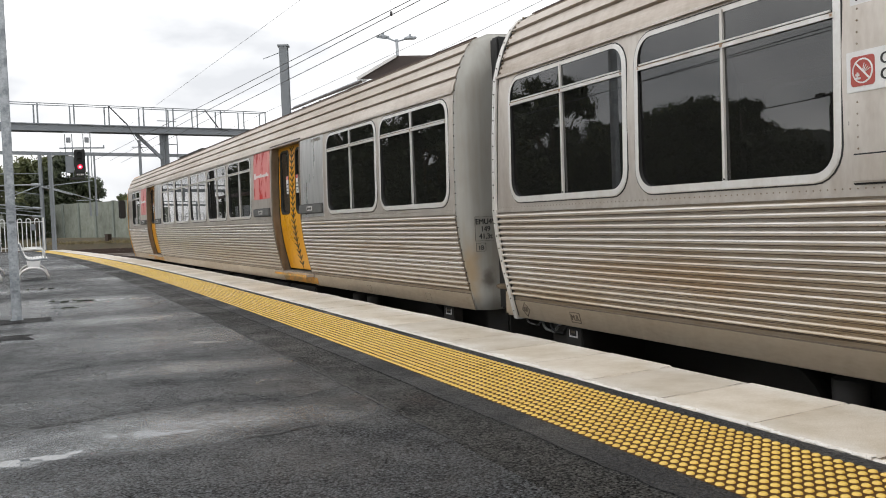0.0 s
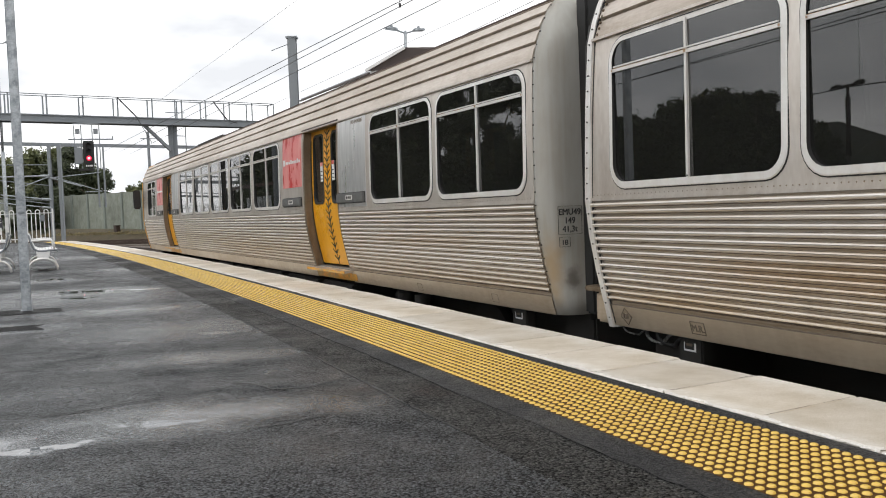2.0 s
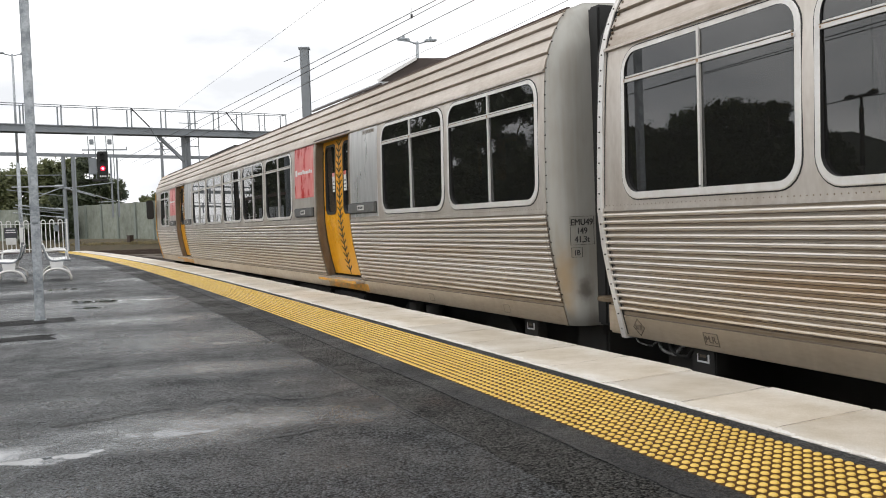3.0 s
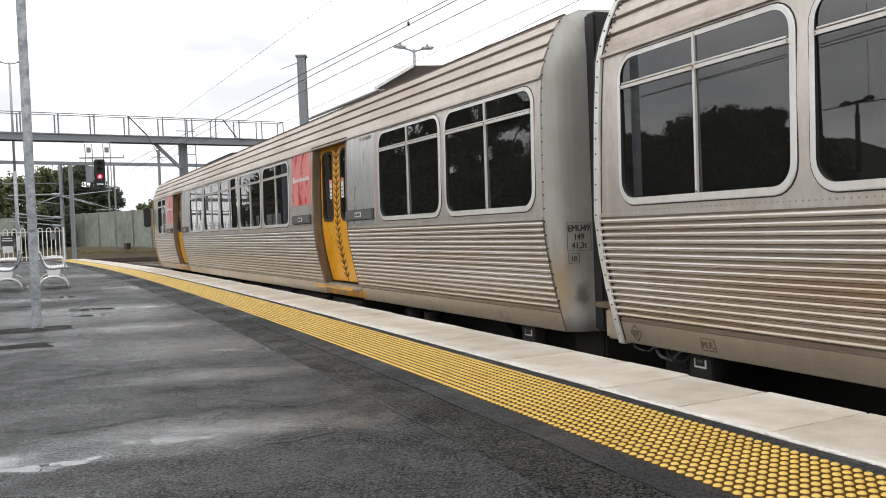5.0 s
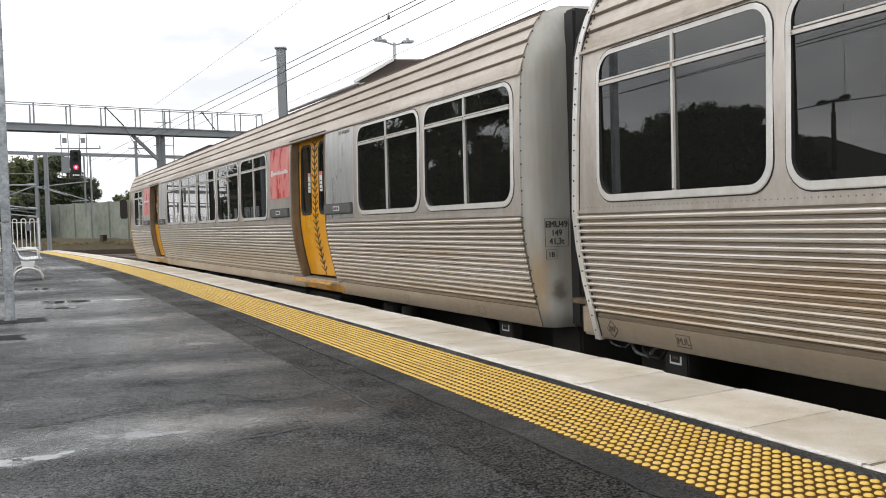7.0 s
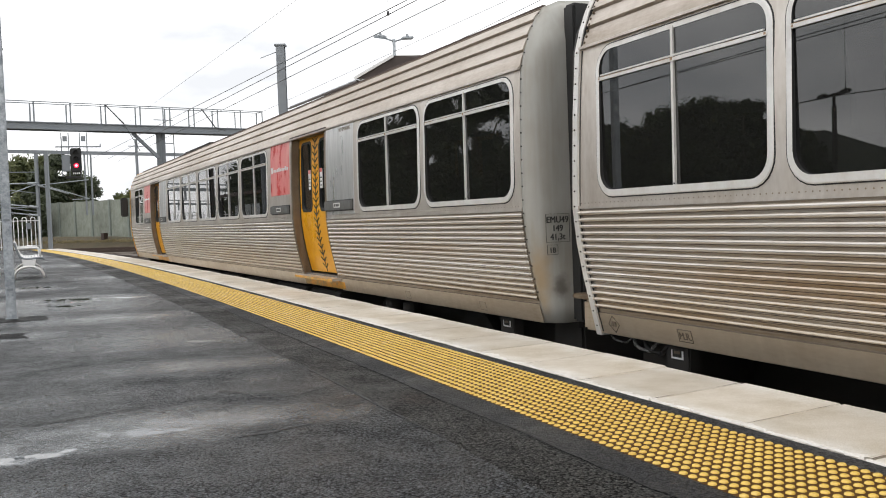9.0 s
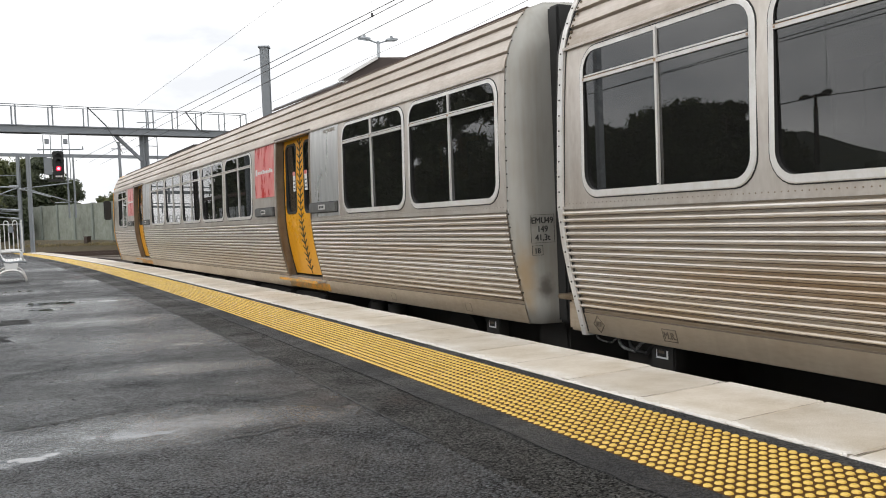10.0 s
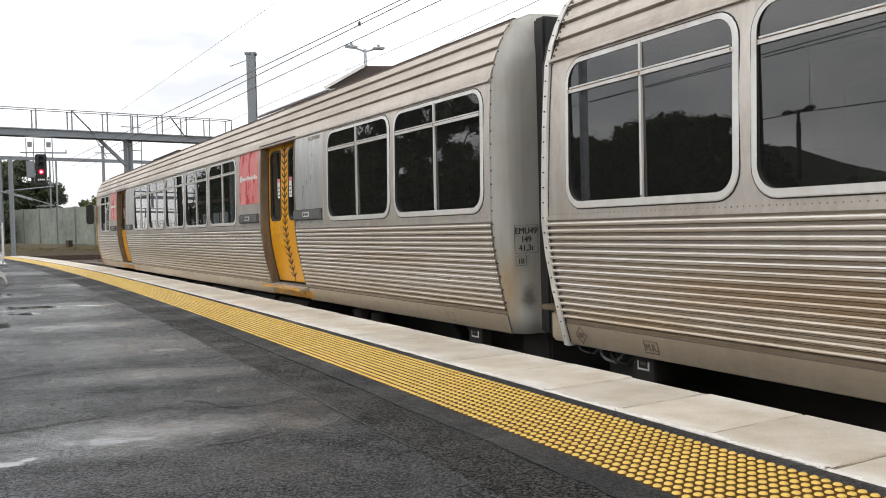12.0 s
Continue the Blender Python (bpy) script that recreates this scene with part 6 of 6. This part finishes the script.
def build_cable_box():
    c = tagged(new("cable_box"), "small brown equipment box at the foot of the wall", "box")
    bm = bmesh.new()
    soft_box(bm, -0.32, 0.32, -0.22, 0.22, 0.0, 0.78, 0.03)
    part("body", bm, RAIL, c)
    bm = bmesh.new()
    soft_box(bm, -0.36, 0.36, -0.26, 0.26, 0.781, 0.84, 0.02)
    part("lid", bm, RAIL, c)
    c.matrix_world = pose(-32.9, 94.4, -0.32, 0, 0, -42)


def build_light_pole(x, y, z1, span, label, dark=False):
    p = tagged(new("light_pole"), label, "light pole", "lamp posts")
    mt = UNDER if dark else GALV
    bm = bmesh.new()
    rod(bm, (x, y, -1.2), (x, y, z1 * 0.45), 0.11, 0.10, n=10)
    if dark:
        rod(bm, (x, y, z1 * 0.45), (x, y, z1 - 0.55), 0.125, 0.12, n=10)
        rod(bm, (x, y, z1 - 0.55), (x, y, z1 + 0.1), 0.075, n=10)
    else:
        rod(bm, (x, y, z1 * 0.45), (x, y, z1), 0.075, 0.06, n=10)
    part("shaft", bm, mt, p)
    ux, uy = NORMAL.x, NORMAL.y
    if dark:
        ux, uy = 0.45, -0.89
    for d in (-1, 1):
        bm = bmesh.new()
        rise = d * span * 0.03 if dark else 0.0
        rod(bm, (x, y, z1 - (0.0 if dark else 0.1)), (x + d * ux * span * 0.5, y + d * uy * span * 0.5, z1 + (0.0 if dark else 0.02) + rise), 0.075 if dark else 0.035, n=6)
        part("arm", bm, mt, p)
        bm = bmesh.new()
        q = pose(x + d * ux * span * 0.72, y + d * uy * span * 0.72, z1 + 0.06 + rise, 0, -3 if dark else -4 * d, math.degrees(math.atan2(uy, ux)))
        soft_box(bm, -span * 0.3, span * 0.3, -0.14, 0.14, -0.05 if not dark else -0.12, 0.05 if not dark else 0.10, 0.03 if not dark else 0.07, q)
        part("lamp_head", bm, mt, p, "flat lamp head")
        bm = bmesh.new()
        soft_box(bm, -0.05, 0.05, -0.05, 0.05, 0.04, 0.16, 0.02, q)
        part("photo_cell", bm, mt, p)


def build_station_roof():
    b = tagged(new("station_building"), "dark brown gabled station building with a pale awning roof", "building")
    # gabled block, its wall below the roof
    bm = bmesh.new()
    base = [Vector((-1.9, 32.05, -1.0)), Vector((8.5, 33.6, -1.0)), Vector((8.0, 38.5, -1.0)), Vector((-3.0, 36.6, -1.0))]
    top = [Vector((v.x, v.y, 5.78)) for v in base]
    lo = [bm.verts.new(v) for v in base]
    hi = [bm.verts.new(v) for v in top]
    for i in range(4):
        bm.faces.new((lo[i], lo[(i + 1) % 4], hi[(i + 1) % 4], hi[i]))
    bm.faces.new(hi)
    bm.faces.new(lo[::-1])
    part("wall", bm, ROOF_TIN, b, "dark brown timber wall")
    bm = bmesh.new()
    r0, r1 = Vector((-0.76, 32.0, 6.58)), Vector((8.5, 33.4, 6.58))
    e0, e1 = Vector((-2.12, 31.9, 5.85)), Vector((8.5, 33.0, 5.7))
    g0, g1 = Vector((-1.6, 36.8, 5.8)), Vector((8.5, 38.6, 5.8))
    for quad in ((r0, r1, e1, e0), (r0, g0, g1, r1)):
        up = Vector((0, 0, 0.06))
        a = [bm.verts.new(v) for v in quad]
        c = [bm.verts.new(v + up) for v in quad]
        for i in range(4):
            bm.faces.new((a[i], a[(i + 1) % 4], c[(i + 1) % 4], c[i]))
        bm.faces.new(a[::-1])
        bm.faces.new(c)
    part("roof", bm, ROOF_TIN, b, "dark weathered roof sheeting")
    bm = bmesh.new()
    bar(bm, (-2.18, 31.88, 5.86), (-0.78, 31.94, 6.62), 0.10, 0.10)
    part("barge_flashing", bm, WHITE, b, "pale metal barge flashing")
    # long awning running on beside the track
    bm = bmesh.new()
    a0, a1 = Vector((-2.0, 31.9, 5.80)), Vector((-6.1, 43.6, 6.38))
    b0, b1 = Vector((-0.5, 34.6, 6.9)), Vector((-3.2, 45.5, 7.6))
    a = [bm.verts.new(v) for v in (a0, a1, b1, b0)]
    c = [bm.verts.new(v + Vector((0, 0, 0.08))) for v in (a0, a1, b1, b0)]
    for i in range(4):
        bm.faces.new((a[i], a[(i + 1) % 4], c[(i + 1) % 4], c[i]))
    bm.faces.new(a[::-1])
    bm.faces.new(c)
    part("awning_roof", bm, SKYLIGHT, b, "pale translucent awning sheeting")
    bm = bmesh.new()
    bar(bm, a0 + Vector((-0.05, 0, -0.03)), a1 + Vector((-0.05, 0, -0.03)), 0.08, 0.07)
    part("awning_gutter", bm, ROOF_TIN, b, "dark brown metal gutter")
    for k in range(4):
        p = a0.lerp(a1, 0.08 + 0.28 * k)
        bm = bmesh.new()
        bar(bm, (p.x + 0.3, p.y + 0.1, -1.0), (p.x + 0.3, p.y + 0.1, p.z), 0.12, 0.12)
        part("awning_post", bm, GALV_FAR, b)


def build_wires():
    def wire(a, b, r, label, sag=0.0):
        bm = bmesh.new()
        n = 8 if sag else 1
        pts = [Vector(a).lerp(Vector(b), i / n) - Vector((0, 0, sag * 4 * (i / n) * (1 - i / n))) for i in range(n + 1)]
        for p, q in zip(pts, pts[1:]):
            rod(bm, p, q, r, n=5)
        tagged(part("overhead_wire", bm, CABLE), label, "wire", "overhead wires")

    def through_two(p, q, t0, t1, r, label):
        p, q = Vector(p), Vector(q)
        wire(p + (q - p) * t0, p + (q - p) * t1, r, label)

    lab = "thin dark overhead wire above the railway track"
    through_two((-0.28, 14.93, 4.4), (-4.87, 23.65, 4.4), -1.2, 3.5, 0.008, lab)
    through_two((-0.12, 14.96, 4.4), (-5.15, 24.95, 4.4), -1.2, 3.1, 0.008, lab)
    through_two((0.34, 15.04, 4.4), (-5.59, 27.05, 4.4), -1.2, 2.7, 0.008, lab)
    through_two((0.47, 23.33, 5.6), (-3.35, 31.52, 5.6), -1.0, 3.0, 0.007, lab)
    through_two((1.74, 22.75, 5.6), (3.05, 19.35, 5.6), -6.0, 4.0, 0.008, lab)
    through_two((-2.65, 19.69, 5.6), (-4.98, 24.45, 5.6), -2.0, 5.2, 0.004, lab)
    # behind the camera, mirrored in the windows
    for dz in (0.0, 0.11):
        through_two((-20.61, 20.94, 5.06), (-16.13, 9.98, 5.20 + dz), -1.5, 2.5, 0.013, "thin dark overhead wire of the track behind the platform")
    wire((-39.74, 19.59, 6.3), (-39.74, 19.59, 11.0), 0.012, "thin dark stay wire above the lamp post")
    wire((-40.1, 20.3, 6.25), (-36.2, 33.0, 5.2), 0.03, "thin dark cable strung behind the platform", 0.2)
    wire((-40.1, 20.3, 6.25), (-41.0, 4.0, 7.4), 0.03, "thin dark cable strung behind the platform", 0.2)
    bm = bmesh.new()
    rod(bm, (-0.43, 15.5, 4.37), (-0.43, 15.5, 4.44), 0.022, n=8)
    rod(bm, (-0.43, 15.5, 4.44), (-0.43, 15.5, 5.6), 0.003, n=5)
    tagged(part("wire_dropper", bm, CABLE), "small dark dropper clamp on the wire", "clamp")


# ---- background ----
def build_wall():
    """Concrete panel wall between posts, on a grass bank."""
    wall = tagged(new("sound_wall"), "greenish grey concrete panel wall behind the tracks", "wall", kind="structure")
    pts = [Vector((-27.0, 90.5, -0.3)), Vector((-41.2, 104.2, -0.1)), Vector((-75, 122, -0.1))]
    for a, b in zip(pts, pts[1:]):
        n = round((b - a).length / 3.9)
        for i in range(n):
            p, q = a.lerp(b, i / n), a.lerp(b, (i + 1) / n)
            d = (q - p).normalized()
            bm = bmesh.new()
            bar(bm, p + d * 0.1 + Vector((0, 0, 2.05)), q - d * 0.1 + Vector((0, 0, 2.05)), 0.14, 4.25)
            part("panel", bm, WALL_GREEN, wall)
            bm = bmesh.new()
            box(bm, -0.15, 0.15, -0.22, 0.22, -0.6, 4.24, Matrix.Translation(p) @ Matrix.Rotation(math.atan2(d.y, d.x), 4, "Z"))
            part("wall_post", bm, WALL_POST, wall)
    bm = bmesh.new()
    outline = [(-22, 84), (-40, 97.5), (-80, 116), (-80, 140), (-20, 140), (-14, 84)]
    lo = [bm.verts.new((x, y, -1.6)) for x, y in outline]
    hi = [bm.verts.new((x + (0 if i > 2 else -1.2), y + (0 if i > 2 else 3.5), 0.3 if i in (1, 2, 3) else -0.25)) for i, (x, y) in enumerate(outline)]
    for i in range(6):
        bm.faces.new((lo[i], lo[(i + 1) % 6], hi[(i + 1) % 6], hi[i]))
    bm.faces.new(hi)
    tagged(part("grass_bank", bm, GRASS), "rough dry grass bank below the wall", "bank", kind="structure")
    for k, (a, b) in enumerate((((-60, 88, -1.0), (-10, 74, -1.0)), ((-60, 89.6, -1.0), (-10, 75.6, -1.0)), ((-62, 94, -0.95), (-10, 79, -0.95)), ((-62, 95.6, -0.95), (-10, 80.6, -0.95)))):
        bm = bmesh.new()
        bar(bm, a, b, 0.08, 0.25)
        tagged(part("rail", bm, RAIL), "rusty steel rail with a worn top on ballast", "rail", "running rails", "structure")
    bm = bmesh.new()
    bar(bm, (-62, 91.8, -1.35), (-8, 76.5, -1.35), 11.0, 0.5)
    tagged(part("far_track_bed", bm, BALLAST), "brown ballast under the crossing tracks", "track bed", kind="structure")


def build_weeds():
    """Rough growth along the foot of the wall."""
    rnd = random.Random(77)
    verts, faces = [], []
    for i in range(3000):
        u = rnd.random()
        p = Vector((-22.5, 86.2, -0.35)).lerp(Vector((-44, 103.0, -0.35)), u)
        tall = 0.05 + 0.36 * max(0.0, noise.noise((u * 14, 0, 0)) + 0.15) ** 0.8
        c = p + Vector((rnd.gauss(0, 0.5), rnd.gauss(0, 1.1), rnd.random() ** 1.5 * tall * 1.2))
        a, s = rnd.uniform(0, 6.28), rnd.uniform(0.06, 0.16)
        w = Vector((math.cos(a), math.sin(a), rnd.uniform(-0.3, 0.3))) * s * 0.5
        up = Vector((rnd.gauss(0, 0.4), rnd.gauss(0, 0.4), 1)).normalized() * s
        k = len(verts)
        verts += [tuple(c - up), tuple(c + w), tuple(c + up), tuple(c - w)]
        faces.append((k, k + 1, k + 2, k + 3))
    me = bpy.data.meshes.new("weeds")
    me.from_pydata(verts, [], faces)
    me.materials.append(DRY_WEED)
    tagged(new("weeds", me), "rough dry weeds along the foot of the wall", "weeds", kind="stuff")


def build_tree(x, y, z0, height, spread, leaf_mat, seed, leaves=2600, leaf=0.28, label="dense dark green tree behind the wall", low=0.25, inner=2.6, dense=40):
    rnd = random.Random(seed)
    t = tagged(new("tree"), label, "tree", "trees round the station")
    bm = bmesh.new()
    rod(bm, (x, y, z0), (x, y, z0 + height * 0.45), 0.03 * height, 0.018 * height, n=8)
    for i in range(6):
        a = rnd.uniform(0, 6.28)
        z = z0 + height * rnd.uniform(0.25, 0.5)
        rod(bm, (x, y, z), (x + math.cos(a) * spread * 0.7, y + math.sin(a) * spread * 0.7, z + height * rnd.uniform(0.15, 0.4)), 0.012 * height, 0.004 * height, n=6)
    part("trunk", bm, BARK, t)
    clumps = []
    for i in range(dense):
        a, r = rnd.uniform(0, 6.28), spread * math.sqrt(rnd.random())
        zz = rnd.uniform(low, 0.93)
        shrink = 1.0 - max(0.0, (zz - 0.6) / 0.4) ** 2 * 0.65
        clumps.append((x + math.cos(a) * r * shrink, y + math.sin(a) * r * shrink, z0 + height * zz, spread * rnd.uniform(0.22, 0.45)))
    verts, faces = [], []
    for i in range(leaves):
        cx, cy, cz, cr = clumps[rnd.randrange(len(clumps))]
        d = Vector((rnd.gauss(0, 1), rnd.gauss(0, 1), rnd.gauss(0, 0.75)))
        d = d.normalized() * cr * rnd.random() ** 0.4
        c = Vector((cx, cy, cz)) + d
        u = Vector((rnd.gauss(0, 1), rnd.gauss(0, 1), rnd.gauss(0, 1))).normalized()
        w = u.orthogonal().normalized()
        s = leaf * rnd.uniform(0.6, 1.3)
        if i % 4 == 0:
            c = Vector((cx, cy, cz)) + d * 0.6
            s *= inner
        k = len(verts)
        verts += [tuple(c - u * s), tuple(c + w * s * 0.45), tuple(c + u * s), tuple(c - w * s * 0.45)]
        faces.append((k, k + 1, k + 2, k + 3))
    me = bpy.data.meshes.new("crown")
    me.from_pydata(verts, [], faces)
    me.materials.append(leaf_mat)
    ob = new("crown", me)
    ob.parent = t
    return t


def build_trees():
    # behind the wall
    for x, y, hgt, sp, mt, seed in ((-41.6, 112, 8.6, 2.6, LEAF_DARK, 1), (-44.6, 114, 11.2, 3.4, LEAF_DARK, 2), (-49, 117, 11.4, 3.8, LEAF_LIGHT, 3), (-53.5, 119, 9.8, 3.4, LEAF_LIGHT, 4),
                                    (-58, 122, 10.2, 4.0, LEAF_LIGHT, 5), (-64, 126, 11.4, 4.4, LEAF_DARK, 6), (-70, 128, 10.6, 4.5, LEAF_DARK, 7), (-37.0, 116, 6.0, 2.2, LEAF_LIGHT, 8),
                                    (-33.0, 117, 6.6, 2.4, LEAF_LIGHT, 9), (-28, 118, 6.8, 3.0, LEAF_LIGHT, 10), (-55, 126, 10.8, 4.2, LEAF_DARK, 11)):
        dark = mt is LEAF_DARK
        build_tree(x, y, -0.3, hgt, sp, mt, seed, 9000 if dark else 6000, 0.2, "dense dark green tree behind the wall" if dark else "lighter yellow-green tree behind the wall", 0.15)
    # before the bend of the wall
    for x, y, hgt, sp, seed in ((-43.8, 102.9, 6.2, 1.6, 12), (-47.6, 104.4, 5.4, 1.7, 13)):
        build_tree(x, y, -0.8, hgt, sp, LEAF_DARK, seed, 7000, 0.16, "dark leafy tree growing before the concrete wall", 0.08)
    # across the far side, mirrored in the windows
    for x, y, hgt, sp, seed in ((-36.5, 31.0, 6.6, 2.0, 21), (-38.0, 27.4, 7.4, 2.3, 22), (-39.0, 24.6, 7.0, 1.4, 23), (-40.0, 22.4, 5.4, 1.5, 24), (-36.0, 34.6, 9.2, 2.6, 25), (-35.2, 38.4, 9.2, 2.8, 26),
                                (-34.0, 42.0, 9.4, 3.0, 27), (-33.0, 46.5, 10.0, 3.2, 28), (-42.0, 14.0, 4.4, 1.8, 29), (-41, 4.0, 7.6, 2.6, 31), (-40, -6.0, 8.0, 3.0, 32), (-37.2, 29.2, 6.2, 1.8, 33), (-38.6, 26.0, 6.9, 1.9, 34), (-34.5, 52, 10.0, 3.0, 35)):
        build_tree(x, y, -1.2, hgt + 0.9, sp, LEAF_DARK, seed, 24000, 0.078, "dark bushy tree across the far side of the station", 0.05, 3.6, 80)
    for i in range(15):
        y = 50 - i * 2.35
        x = -32.2 - (50 - y) * 0.27
        build_tree(x, y, -1.2, (5.3 if y > 23 else 3.3) + (i * 7 % 5) * 0.25, 2.2 if y > 23 else 1.6, LEAF_DARK, 60 + i, 12000, 0.10, "dark leafy shrub in a row across the station", 0.0, 3.2, 60)
    bm = bmesh.new()
    n = 40
    rows = []
    for i in range(n + 1):
        u = i / n
        p = Vector((-330, 210, 0)).lerp(Vector((-330, 20, 0)), u)
        top = 5.5 + 22 * max(0.0, 1 - abs(u - 0.39) / 0.32) ** 0.9 + 1.6 * noise.noise((u * 9, 0, 0))
        rows.append([bm.verts.new((p.x + 60, p.y, -2)), bm.verts.new((p.x, p.y, top)), bm.verts.new((p.x - 80, p.y, -2))])
    for a, b in zip(rows, rows[1:]):
        for j in range(2):
            bm.faces.new((a[j], a[j + 1], b[j + 1], b[j]))
    tagged(part("hill", bm, HILL), "low wooded hill far behind the station", "hill", kind="structure")


# ---- build ----
build_ground()
build_platform()
leading_car = build_leading_car()
trailing_car = build_trailing_car()
build_post()
build_bench()
build_fence()
build_gantry()
build_signal()
build_far_portal()
build_distant_portal((-72.5, 121.4, 6.6), (-96.0, 126.0, 6.6))
build_distant_portal((-121.0, 194.0, 6.6), (-160.0, 214.0, 6.6))
build_mast(-32.8, 78.4, 7.6, ((6.0, -4.0, -2.2, 0.0), (4.2, -4.0, -2.2, 0.6), (2.6, -3.6, -2.0, 0.7)), "slim grey overhead-wire mast with bracket arms")
build_mast(-4.95, 33.64, 7.40, ((7.25, -0.75, -0.1, -0.28),), "stout grey overhead-wire mast behind the train", 0.30)
build_mast(-26.6, 86.0, 9.2, ((8.6, -0.6, -0.4, 0), (8.6, 0.6, 0.4, 0.0)), "slim grey overhead-wire mast with bracket arms", 0.2)
build_bracket_arms()
build_cable_box()
build_light_pole(-24.6, 52.5, 11.4, 1.0, "tall slim grey twin-arm light pole beyond the platform end")
build_light_pole(-0.83, 36.0, 8.0, 0.8, "grey twin-head lamp post behind the station roof")
build_light_pole(-40.1, 20.3, 6.3, 1.1, "dark twin-head lamp post across the station", True)
build_shelter()
build_mast(-22.1, 41.4, 6.5, (), "slim dark mast near the platform end", 0.16)
build_mast(-9.41, -6.46, 6.5, (), "stout dark mast at the back of the platform", 0.2)
build_station_roof()
build_wires()
build_wall()
build_weeds()
build_trees()
build_coping()
build_tactile()
motions()
